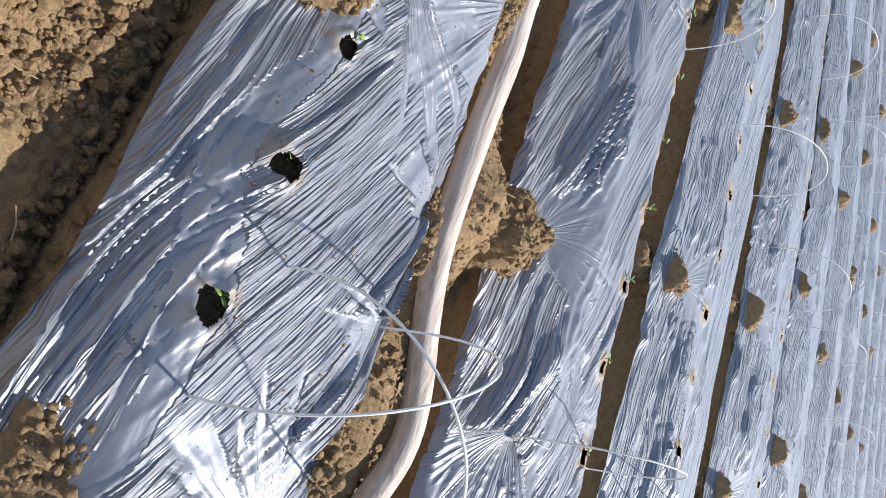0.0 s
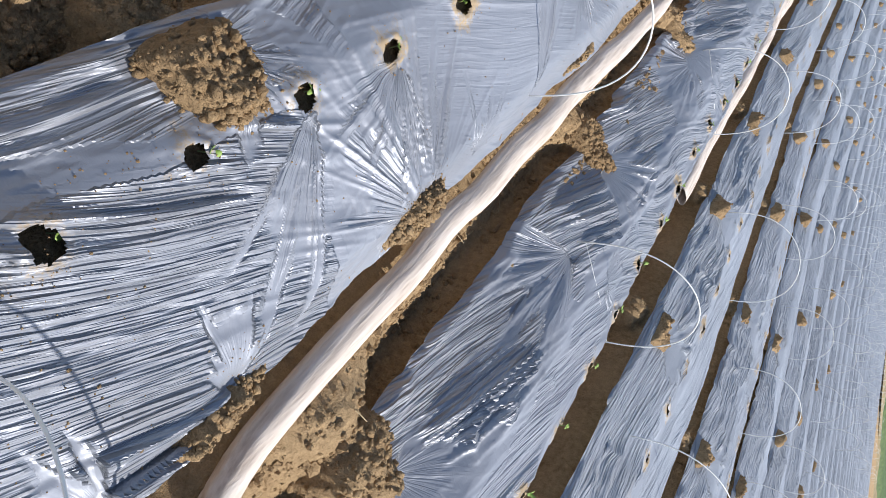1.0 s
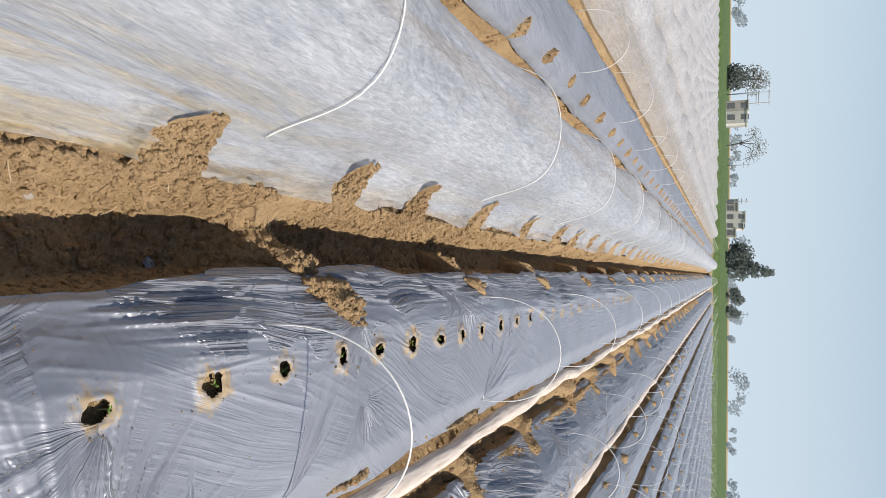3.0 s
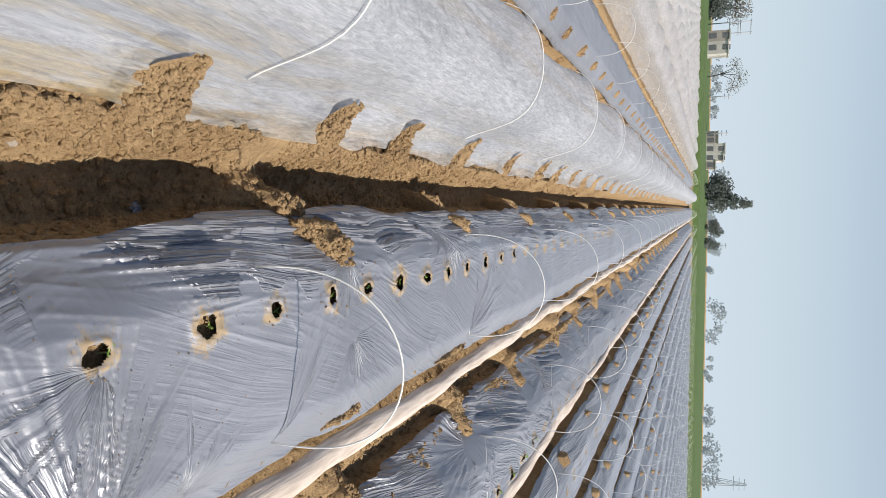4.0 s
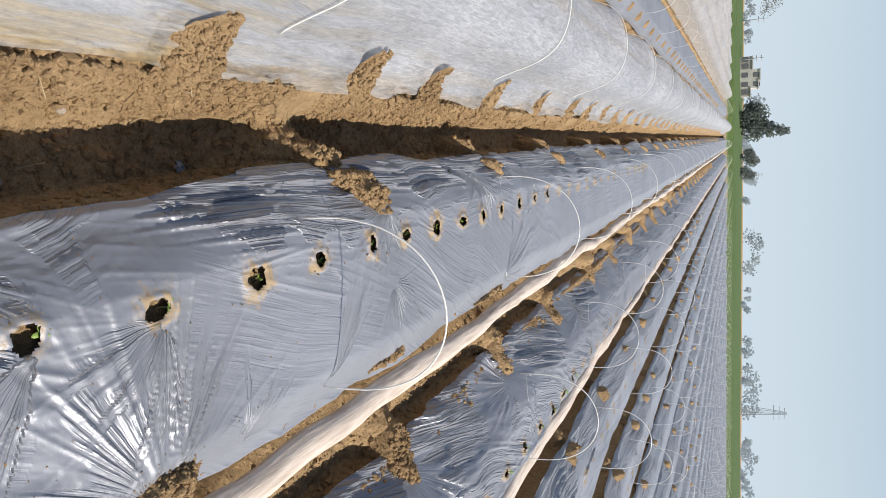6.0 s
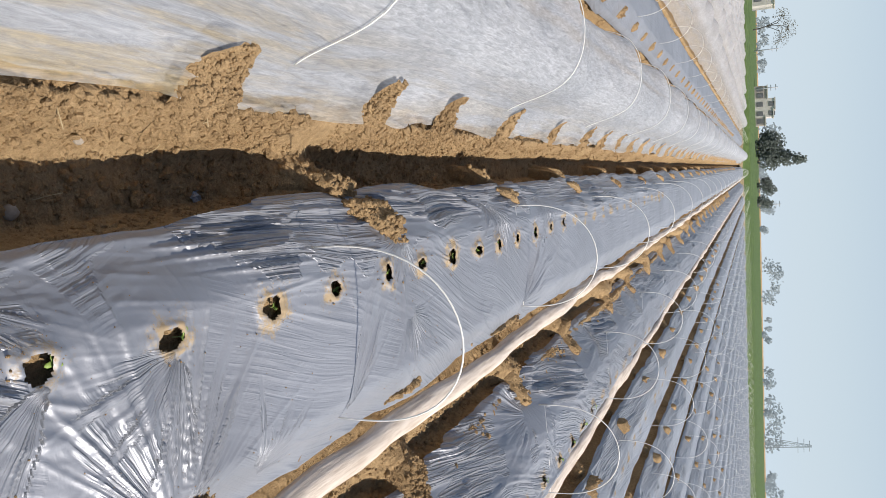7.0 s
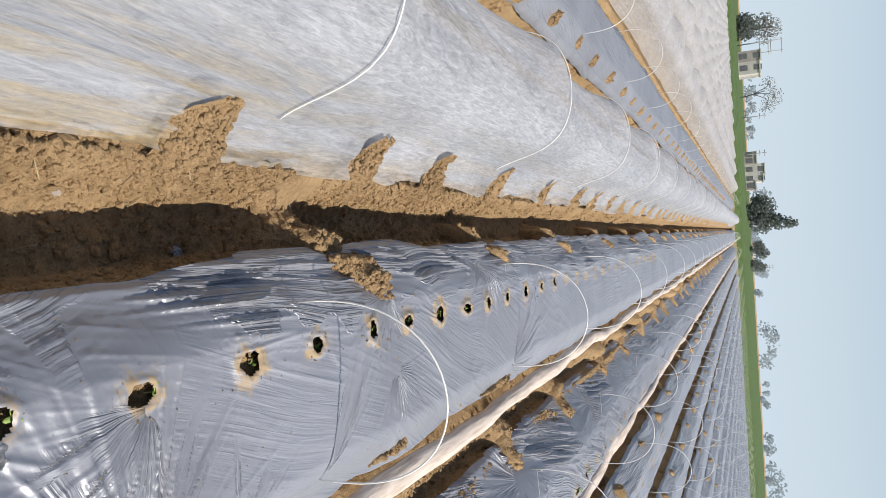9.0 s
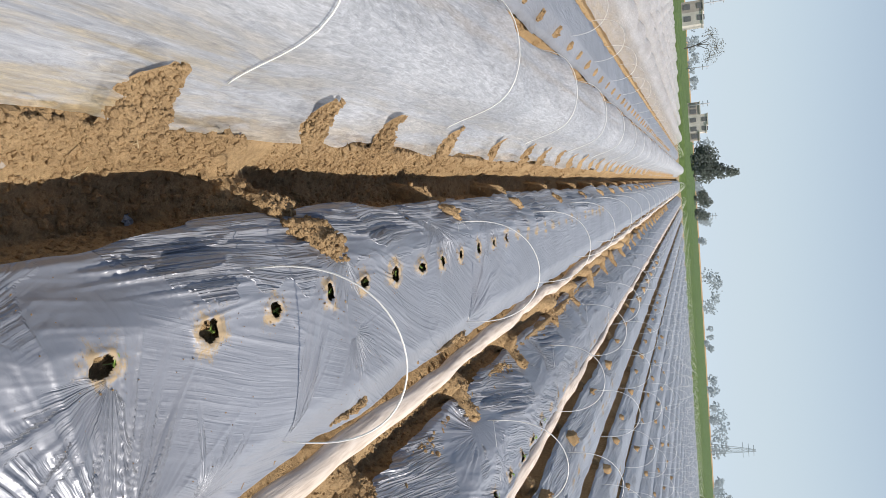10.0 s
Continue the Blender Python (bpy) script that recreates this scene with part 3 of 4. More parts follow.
rng = random.Random(4)
make_hoop(0.135, 0.66, 0.205, 9.0)
tie_cord(make_hoop(0.11, 2.575, 0.195, 6.0))
make_hoop(0.21, -1.245, 0.205, 37.0)
make_hoop(0.28, -1.30, 0.20, -42.0, 8.0, "leaning white glass-fibre hoop crossing another one")
far_hoops = []
for bed in [-2] + list(range(0, 34)):
    pitch = 1.92 if bed == 0 else 1.95 if bed == 1 else 2.02
    start = {0: 4.49, 1: -1.05, 2: -1.07}.get(bed, -1.1 + (bed * 0.07) % 0.3)
    y = start
    while y < FIELD_END - 0.5:
        x = float(centre(bed, y)) + (0.01 if bed in (0, 1) else -0.02)
        turn, lean = rng.uniform(-7, 7), rng.uniform(-5, 5)
        if (bed < 10 and y < 26) or (bed in (-2, 0, 1) and y < 40):
            ob = make_hoop(x + rng.uniform(-0.015, 0.015), y, 0.26 if bed > 1 else 0.2, turn, lean)
            if bed > 1:
                ob.scale = (1 + 0.4 * float(splay(bed, y)), 1, 1)
            if bed == 1 and y < 9:
                tie_cord(ob)
        else:
            far_hoops.append((x, y, 0.26 if bed > 1 else 0.2, turn, lean))
        y += pitch + rng.uniform(-0.08, 0.08)
hv, hf = [], []
base_v = np.array([tuple(v) for v in hoop_low_v])
for x, y, z, turn, lean in far_hoops:
    m = np.array(pose(x, y, z, lean, 0, turn))
    off = len(hv) * len(base_v)
    hv.append(base_v @ m[:3, :3].T + m[:3, 3])
    hf += [tuple(k + off for k in f) for f in hoop_low_f]
tagged(mesh_object("distant_hoops", np.concatenate(hv), hf, ROD), "rows of thin white hoops fading into the distance", "hoops", kind="stuff")

# ---------------------------------------------------------------- film tunnels


SHAPE_X = [0.0, 0.06, 0.12, 0.18, 0.23, 0.27, 0.30, 0.322, 0.34, 0.36, 0.385, 0.42, 0.46, 0.51]
SHAPE_Z = [0.607, 0.603, 0.590, 0.565, 0.53, 0.48, 0.42, 0.35, 0.28, 0.21, 0.15, 0.095, 0.062, 0.045]
SHAPE_A = [0.0, 0.07, 0.15, 0.22, 0.29, 0.37, 0.45, 0.53, 0.61, 0.69, 0.77, 0.85, 0.92, 1.0]


def make_tunnel(i, y0, near_end, dn, dy, limit, first, label):
    """A clear film stretched over hoops, its skirts laid out on the soil."""
    ys = np.array(list(np.arange(y0, near_end, dy)) + steps(near_end, FIELD_END, dy, 1.04, limit))
    n = int(2.0 / dn)
    S, Y = np.meshgrid(np.linspace(-1, 1, n), ys, indexing="ij")
    a = np.abs(S)
    phase = ((Y - first) / 1.93) % 1.0
    sag = np.sin(math.pi * phase) ** 0.8
    scallop = 0.03 * vnoise(Y * 1.5, np.sign(S) * 3, 601 + i) + 0.012 * vnoise(Y * 6, S * 0, 603)
    X = np.interp(a, SHAPE_A, SHAPE_X)
    X = np.sign(S) * (X * (1 - 0.07 * sag * (X < 0.4)) + scallop * smooth(0.85, 1.0, a))
    Z = np.interp(a, SHAPE_A, SHAPE_Z)
    Z = Z * (1 - 0.17 * sag * smooth(0.06, 0.25, Z))
    fans = []
    if i == -1:
        for cy in HEAPS_T:
            if cy < 7:
                fans += [(0.58, cy, 0.34, 3.1, 1.5, 0.9), (-0.58, cy + 0.2, 0.34, 0.0, 1.5, 0.9)]
        fans.append((0.30, FIRST, 0.5, 0.4, 0.8, 0.5))
    rules = [(lambda p, q: q < 99, 84, 0.5), (lambda p, q: p > 0.45, 88, 1.0), (lambda p, q: (p > 0.2) & (p < 0.5), 100, 0.35)]
    across, along, strength, folds, pinch = fold_field(i, S * 0.78, Y, fans, rules)
    Z = Z + 0.8 * folds + pinch
    X = X + centre(i, Y)
    V = np.stack([X, Y, Z], -1).reshape(-1, 3)
    ob = mesh_object("film_tunnel", V, grid_faces(*X.shape), TUNNEL)
    set_attr(ob, "dust", (smooth(0.30, 0.72, S) * (0.32 + 0.68 * smooth(1.3, 0.1, Y))).reshape(-1))
    set_attr(ob, "fold", np.stack([across, along, strength], -1).reshape(-1, 3))
    return tagged(ob, label, "low tunnel", group="film tunnels")


FIRST = 0.6
HEAPS_T = [0.36, 1.28, 1.92, 2.80, 3.85, 4.85, 5.55] + [6.3 + 0.85 * k + 0.1 * math.sin(3 * k) for k in range(50)]
make_tunnel(-1, -2.0, 5.0, 0.018, 0.02, 0.3, FIRST, "milky plastic low tunnel stretched over hoops, skirts weighted with soil")
for bed in range(-3, -26, -1):
    make_tunnel(bed, 1.0, 2.0, 0.06, 0.12, 0.33, 0.7 * bed, "white plastic low tunnel further across the field")
ribs = [a * 0.74 / 22 for a in range(-22, 23)]
rib_pts = [(math.copysign(float(np.interp(abs(a), SHAPE_A, SHAPE_X)) + 0.007, a), 0, float(np.interp(abs(a), SHAPE_A, SHAPE_Z)) + 0.011) for a in ribs]
rib_v, rib_f = tube(rib_pts, 0.0027, 8)
rib_mesh = bpy.data.meshes.new("hoop")
rib_mesh.from_pydata([tuple(v) for v in rib_v], [], rib_f)
rib_mesh.materials.append(ROD)
rib_mesh.polygons.foreach_set("use_smooth", np.ones(len(rib_mesh.polygons), bool))
for k in range(18):
    ob = new("hoop", rib_mesh)
    ob.matrix_world = pose(-1.06, FIRST + 1.93 * (k - 1), 0, 0, 0, rng.uniform(-4, 4))
    tagged(ob, "white hoop pressed against the stretched tunnel film", "hoop", group="tunnel hoops")
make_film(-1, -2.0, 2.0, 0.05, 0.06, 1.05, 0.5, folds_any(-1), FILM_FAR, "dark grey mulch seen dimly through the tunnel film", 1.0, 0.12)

# ---------------------------------------------------------------- soil heaps that hold the film down


PHI = (1 + 5 ** 0.5) / 2
ICO = np.array([(-1, PHI, 0), (1, PHI, 0), (-1, -PHI, 0), (1, -PHI, 0), (0, -1, PHI), (0, 1, PHI), (0, -1, -PHI), (0, 1, -PHI), (PHI, 0, -1), (PHI, 0, 1), (-PHI, 0, -1), (-PHI, 0, 1)]) / 1.9
ICO_TRI = np.array([(0, 11, 5), (0, 5, 1), (0, 1, 7), (0, 7, 10), (0, 10, 11), (1, 5, 9), (5, 11, 4), (11, 10, 2), (10, 7, 6), (7, 1, 8),
                    (3, 9, 4), (3, 4, 2), (3, 2, 6), (3, 6, 8), (3, 8, 9), (4, 9, 5), (2, 4, 11), (6, 2, 10), (8, 6, 7), (9, 8, 1)])


def crumb_mesh(places, size, rnd, first=0):
    """Small angular lumps at the places."""
    V = ICO[None] * (1 + rnd.uniform(-0.3, 0.35, (len(places), 12, 1))) * size[:, None, None] * rnd.uniform(0.7, 1.25, (len(places), 1, 3))
    V = V + places[:, None] + np.array((0, 0, 1)) * (size * 0.35)[:, None, None]
    F = ICO_TRI[None] + first + 12 * np.arange(len(places))[:, None, None]
    return V.reshape(-1, 3), F.reshape(-1, 3).tolist()


def make_heap(x, y, lx, ly, tall, turn, base, seed, label="heap of crumbly soil holding down the film edge"):
    n = 60 if y < 2 and abs(x) < 1.2 else 38 if y < 7 and abs(x) < 6 else 16
    us = np.linspace(-1, 1, n)
    A, B = np.meshgrid(us, us, indexing="ij")
    # square to disc
    P, Q = A * np.sqrt(1 - B * B / 2), B * np.sqrt(1 - A * A / 2)
    ang = np.arctan2(Q, P)
    wob = 1 + 0.10 * vnoise(ang * 1.3 + seed, 0 * ang, seed) + 0.06 * vnoise(ang * 4, 0 * ang + seed, seed + 1)
    r = np.hypot(P, Q)
    gx, gy = P * lx * wob, Q * ly * wob
    t = radians(turn)
    X, Y = x + gx * math.cos(t) - gy * math.sin(t), y + gx * math.sin(t) + gy * math.cos(t)
    body = (1 - r ** 2.6)
    Z = base(X, Y) + tall * body * (0.8 + 0.3 * fbm(X * 9, Y * 9, seed, 2)) - 0.012
    Z += (0.010 * np.maximum(0, fbm(X * 22, Y * 22, seed + 5, 3)) + 0.010 * vnoise(X * 48, Y * 48, seed + 3) + 0.005 * vnoise(X * 95, Y * 95, seed + 7)) * (r < 0.97)
    foot = base(X, Y) - 0.012 if base is skirt_top else soil_base(X, Y) - 0.015
    Z = Z + (foot - Z) * smooth(0.55, 1.0, r)
    V = np.stack([X, Y, Z], -1).reshape(-1, 3)
    F = grid_faces(n, n).tolist()
    if n > 20:
        crumbs = np.random.default_rng(seed)
        count = 1100 if n == 60 else 220
        pick = crumbs.integers(0, n * n, count)
        pick = pick[r.reshape(-1)[pick] < 0.93]
        cv, cf = crumb_mesh(V[pick], np.minimum(0.0040 * np.exp(crumbs.normal(0, 0.55, len(pick))), 0.014), crumbs, len(V))
        V, F = np.concatenate([V, cv]), F + cf
    ob = mesh_object("soil_heap", V, F, CLUMP)
    return tagged(ob, label, "soil heap", group="soil heaps along the film")


def film_top(x, y):
    return np.maximum(soil_base(x, y), -0.06) + 0.008


def edge_top(x, y):
    return np.clip(soil_base(x, y), 0.03, 0.16) + 0.012


def bridge_top(x, y):
    """Earth drawn from the furrow up on to the film."""
    return np.maximum(soil_base(x, y), 0.01) + 0.012


def skirt_top(x, y):
    on_film = np.minimum(np.interp(np.abs(x + 1.06), SHAPE_X, SHAPE_Z), 0.19) + 0.014
    return on_film + (soil_base(x, y) + 0.012 - on_film) * smooth(-0.58, -0.545, x)


make_heap(-0.21, -0.49, 0.21, 0.14, 0.10, 8, film_top, 801, "large heap of clods on the film edge")
make_heap(-0.26, 1.06, 0.27, 0.105, 0.075, 50, bridge_top, 802, "tongue of crumbly soil across the furrow on to the film")
make_heap(0.46, -0.02, 0.085, 0.17, 0.085, 6, film_top, 803)
make_heap(0.49, -0.78, 0.085, 0.19, 0.075, -4, film_top, 804)
make_heap(0.52, -1.40, 0.19, 0.17, 0.075, 12, film_top, 805)
make_heap(-0.26, -1.65, 0.24, 0.20, 0.05, 0, film_top, 815, "large heap of dark clods over the film corner")
make_heap(0.49, 1.25, 0.05, 0.2, 0.03, 4, film_top, 806)
make_heap(0.50, 2.5, 0.05, 0.35, 0.03, 2, film_top, 807)
make_heap(1.01, -0.45, 0.21, 0.20, 0.12, 20, bridge_top, 808, "broad heap of crumbly soil between the fleece and a bed")
make_heap(0.94, 1.47, 0.19, 0.10, 0.08, 14, bridge_top, 809)
hr = random.Random(9)
for k, y in enumerate(LEFT_HEAPS):
    make_heap(-0.28, y, 0.20, 0.07, 0.06, 48, bridge_top, 900 + 7 * k)
for k, y in enumerate(BED1_HEAPS):
    make_heap(float(centre(1, y)) - 0.40, y, 0.19, 0.09, 0.08, 8, bridge_top, 1200 + 7 * k)
for bed in range(2, 9):
    for y in bed_heaps(bed):
        make_heap(float(centre(bed, y) - half(bed, y)) + 0.02, y, 0.19 + 0.05 * float(splay(bed, y)) + hr.uniform(-0.02, 0.03), 0.10 + 0.06 * float(splay(bed, y)), 0.115, hr.uniform(-10, 12), edge_top, int(1500 + bed * 100 + y * 7))
make_heap(-0.575, 0.37, 0.125, 0.135, 0.055, -8, skirt_top, 840, "broad flat heap of soil on the tunnel skirt")
for k, y in enumerate(HEAPS_T[1:]):
    if y < 45:
        make_heap(-0.575 + 0.012 * math.sin(3 * k), y, 0.125, 0.10 if k == 0 else 0.085, 0.05, hr.uniform(-8, 8), skirt_top, 2200 + 7 * k)
y = 2.0
while y < 40:
    make_heap(-1.90 + 0.0 * y, y, 0.13, 0.07, 0.05, -30, film_top, int(2600 + y * 7))
    make_heap(-2.72, y + 0.3, 0.13, 0.07, 0.05, 10, film_top, int(2900 + y * 7))
    y += 0.75 + hr.uniform(-0.1, 0.15)

# ---------------------------------------------------------------- far edge of the field


def make_wheat():
    xs = np.array(list(np.arange(-240, 300, 2.2)))
    ys = np.array(list(np.arange(FIELD_END + 2, FIELD_END + 20, 0.5)) + steps(FIELD_END + 20, 380, 1.0, 1.1, 14))
    X, Y = np.meshgrid(xs, ys, indexing="ij")
    Z = 0.62 + 0.10 * vnoise(X * 0.9, Y * 0.9, 40) + 0.06 * vnoise(X * 3, Y * 3, 41)
    Z = np.where(Y < FIELD_END + 2.4, 0.0, Z)
    ob = mesh_object("wheat_field", np.stack([X, Y, Z], -1).reshape(-1, 3), grid_faces(*X.shape), WHEAT)
    return tagged(ob, "strip of young green wheat beyond the beds", "wheat", kind="stuff")


make_wheat()


def make_bank():
    xs = np.arange(-140, 170, 0.7)
    vs = np.linspace(-1, 1, 9)
    X, W = np.meshgrid(xs, vs, indexing="ij")
    Y = FIELD_END + 1.0 + W * 1.1
    Z = 0.22 * (1 - W * W) * (1 + 0.5 * vnoise(X * 1.3, W * 2, 44)) - 0.01
    ob = mesh_object("field_bank", np.stack([X, Y, Z], -1).reshape(-1, 3), grid_faces(*X.shape), BUND)
    return tagged(ob, "low bank of dry grass at the field's end", "bank", kind="structure")


make_bank()


def blob_crown(bm, centre_at, radius, count, size, rnd, flat=1.0):
    """Many small ragged clumps of leaves about a point."""
    for _ in range(count):
        d = Vector((rnd.gauss(0, 1), rnd.gauss(0, 1), rnd.gauss(0, 1))).normalized() * radius * rnd.random() ** 0.45
        p = Vector(centre_at) + Vector((d.x, d.y, d.z * flat))
        s = size * rnd.uniform(0.5, 1.3)
        for _ in range(3):
            a = Vector((rnd.gauss(0, 1), rnd.gauss(0, 1), rnd.gauss(0, 1))).normalized()
            b = a.orthogonal().normalized()
            vs = [bm.verts.new(p + s * (a * ca + b * cb)) for ca, cb in ((-0.6, 0), (0, -0.35), (0.7, 0.05), (0.05, 0.45))]
            bm.faces.new(vs)


def limb(bm, pts, r, taper):
    v, f = tube(pts, r, 6, taper)
    vs = [bm.verts.new(q) for q in v]
    for k in f:
        bm.faces.new([vs[q] for q in k])


def make_tree(x, y, tall, crowns, mat, label, seed, trunk_r=0.18, lean=(0, 0), clump=0.35, count=120):
    rnd = random.Random(seed)
    tree = tagged(new("tree"), label, "tree")
    tree.location = (x, y, 0)
    bm = bmesh.new()
    top = Vector((lean[0], lean[1], tall * 0.62))
    limb(bm, [(0, 0, -0.1), (lean[0] * 0.3, 0, tall * 0.25), tuple(top)], trunk_r, 0.5)
    for cx, cz, r in crowns:
        limb(bm, [tuple(top * 0.6), tuple((top * 0.5 + Vector((cx, 0, cz)) * 0.5)), (cx, 0, cz)], trunk_r * 0.5, 0.3)
        for _ in range(7):
            d = Vector((rnd.gauss(0, 1), rnd.gauss(0, 1), rnd.gauss(0.2, 1))).normalized() * r
            limb(bm, [(cx, 0, cz), (cx + d.x * 0.5, d.y * 0.5, cz + d.z * 0.45), (cx + d.x, d.y, cz + d.z)], trunk_r * 0.2, 0.3)
    part("trunk", bm, BARK, tree)
    bm = bmesh.new()
    for cx, cz, r in crowns:
        blob_crown(bm, (cx, 0, cz), r, int(count * r * r), clump, rnd)
    part("crown", bm, mat, tree)
    return tree


make_tree(-3.1, 150, 8.0, [(-0.6, 2.2, 2.2), (-1.5, 3.9, 2.1), (0.9, 4.2, 1.9), (1.6, 6.0, 1.6), (1.9, 7.8, 1.1), (1.8, 3.0, 2.1), (2.0, 8.8, 0.7), (-2.4, 2.6, 1.5)], CROWN, "dark leafy tree standing in mist beyond the fields", 5)
make_tree(3.8, 160, 4.5, [(0, 2.0, 1.6), (0.8, 3.3, 1.2), (-0.9, 2.6, 1.0)], CROWN, "low dark tree in the mist", 6)
make_tree(7.4, 170, 4.2, [(0, 1.6, 1.5), (0.5, 2.9, 1.1)], CROWN, "low dark tree in the mist", 7)
make_tree(-23.8, 140, 7.5, [(0.3, 6.1, 1.9), (-1.9, 5.2, 1.5), (2.0, 4.9, 1.5)], CROWN_BARE, "thin forked tree with a sparse twiggy crown", 8, 0.16, (-0.8, 0), 0.16, 60)
make_tree(-36.3, 140, 5.0, [(0, 2.6, 2.3), (0.6, 1.7, 2.0), (-0.9, 1.9, 1.8)], CROWN, "round dark tree beside the shed", 9, clump=0.3)
make_tree(-36.3, 142, 8.6, [(0.3, 6.3, 2.0), (-1.2, 5.2, 1.7), (1.5, 5.2, 1.7)], CROWN_BARE, "tall tree with thin brownish foliage", 10, clump=0.2, count=80)


def box(bm, x0, y0, z0, x1, y1, z1):
    m = Matrix.LocRotScale(((x0 + x1) / 2, (y0 + y1) / 2, (z0 + z1) / 2), None, (x1 - x0, y1 - y0, z1 - z0))
    bmesh.ops.create_cube(bm, size=1, matrix=m)


def make_house(x, y, blocks, mats, label):
    house = tagged(new("house"), label, "house")
    house.location = (x, y, 0)
    for (x0, x1, tall, d, win), mat in zip(blocks, mats):
        bm = bmesh.new()
        box(bm, x0, 0, -0.1, x1, d, tall)
        wall = part("wall", bm, mat, house)
        bm = bmesh.new()
        box(bm, x0 - 0.15, -0.15, tall, x1 + 0.15, d + 0.1, tall + 0.2)
        part("roof", bm, WALL, house)
        n = win
        for k in range(n):
            w0 = x0 + (k + 0.5) * (x1 - x0) / n
            for z0 in ([1.0] if tall < 4 else [0.9, 3.2]):
                bm = bmesh.new()
                box(bm, w0 - 0.45, -0.06, z0, w0 + 0.45, 0.1, z0 + 1.2)
                part("window", bm, OPENING, wall)
    return house


make_house(-16.6, 165, [(0, 2.6, 2.9, 5, 2), (2.6, 4.9, 4.3, 6, 1), (4.9, 6.4, 4.0, 5, 1), (6.4, 8.0, 2.5, 4, 1)], [WALL_B, WALL, WALL, WALL_B], "pale two-storey farmhouse of stacked blocks in mist")
make_house(-31.6, 138, [(0, 1.9, 4.2, 4, 1), (1.9, 4.1, 4.0, 4, 1)], [WALL_B, WALL], "small plastered shed beside dark trees")


def make_frame(x, y):
    """Twin-pole transformer frame."""
    ob = tagged(new("transformer_stand"), "twin steel poles with cross-bars", "power pole")
    ob.location = (x, y, 0)
    for px in (0, 1.9):
        v, f = tube([(px, 0, 0), (px, 0, 7.9)], 0.10, 8)
        part("pole", bm_from(v, f), STEEL, ob)
    for z in (4.2, 5.6, 6.0, 7.7):
        v, f = tube([(-0.4, 0, z), (2.3, 0, z)], 0.07, 6)
        part("crossbar", bm_from(v, f), STEEL, ob)


make_frame(-33.0, 139)


def make_pole(x, y, tall, arm):
    ob = tagged(new("power_pole"), "slim grey electricity pole in the mist", "power pole")
    ob.location = (x, y, 0)
    v, f = tube([(0, 0, 0), (0, 0, tall)], 0.11, 8)
    part("pole", bm_from(v, f), STEEL, ob)
    for z in (tall - 0.4, tall - 1.3):
        v, f = tube([(-arm, 0, z), (arm, 0, z)], 0.07, 6)
        part("crossbar", bm_from(v, f), STEEL, ob)


make_pole(-15.6, 160, 4.9, 0.6)
make_pole(-24.5, 170, 5.4, 0.6)
make_pole(10.5, 220, 6.5, 0.8)


def make_pylon(x, y, tall):
    """Lattice mast."""
    ob = tagged(new("pylon"), "pale lattice pylon far off in mist", "pylon")
    ob.location = (x, y, 0)
    for sx in (-1, 1):
        for sy in (-1, 1):
            v, f = tube([(sx * 2.2, sy * 2.2, 0), (sx * 0.4, sy * 0.4, tall)], 0.16, 5)
            # legs, braces and arms take the same glowing mist colour
            part("leg", bm_from(v, f), PAINTED_MIST, ob)
    levels = 9
    for k in range(levels):
        z0, z1 = tall * k / levels, tall * (k + 1) / levels
        w0, w1 = 2.2 - 1.8 * k / levels, 2.2 - 1.8 * (k + 1) / levels
        for s in (-1, 1):
            v, f = tube([(-w0 * s, -w0, z0), (w1 * s, -w1, z1)], 0.10, 4)
            part("brace", bm_from(v, f), PAINTED_MIST, ob)
    for z, w in ((tall * 0.72, 4.2), (tall * 0.84, 3.6), (tall * 0.95, 3.0)):
        v, f = tube([(-w, 0, z), (w, 0, z)], 0.14, 5)
        part("crossarm", bm_from(v, f), PAINTED_MIST, ob)


make_pylon(150, 420, 24)


def make_woods():
    """Woods on the skyline, their mist painted in."""
    rnd = random.Random(31)
    bm = bmesh.new()
    x = -420
    while x < 620:
        if rnd.random() < 0.75:
            tall = rnd.uniform(5, 13)
            w = rnd.uniform(3, 8)
            for _ in range(6):
                blob_crown(bm, (x + rnd.uniform(-w, w), 430 + rnd.uniform(-10, 10), tall * rnd.uniform(0.25, 0.8)), tall * 0.35, 26, 1.3, rnd)
        x += rnd.uniform(6, 20)
    me = bpy.data.meshes.new("backdrop_woods")
    bm.to_mesh(me)
    bm.free()
    me.materials.append(PAINTED_MIST)
    return tagged(new("backdrop_woods", me), "pale misty line of distant trees", "woods", kind="stuff")


make_woods()

# ---------------------------------------------------------------- clods, stones and straw in the furrows


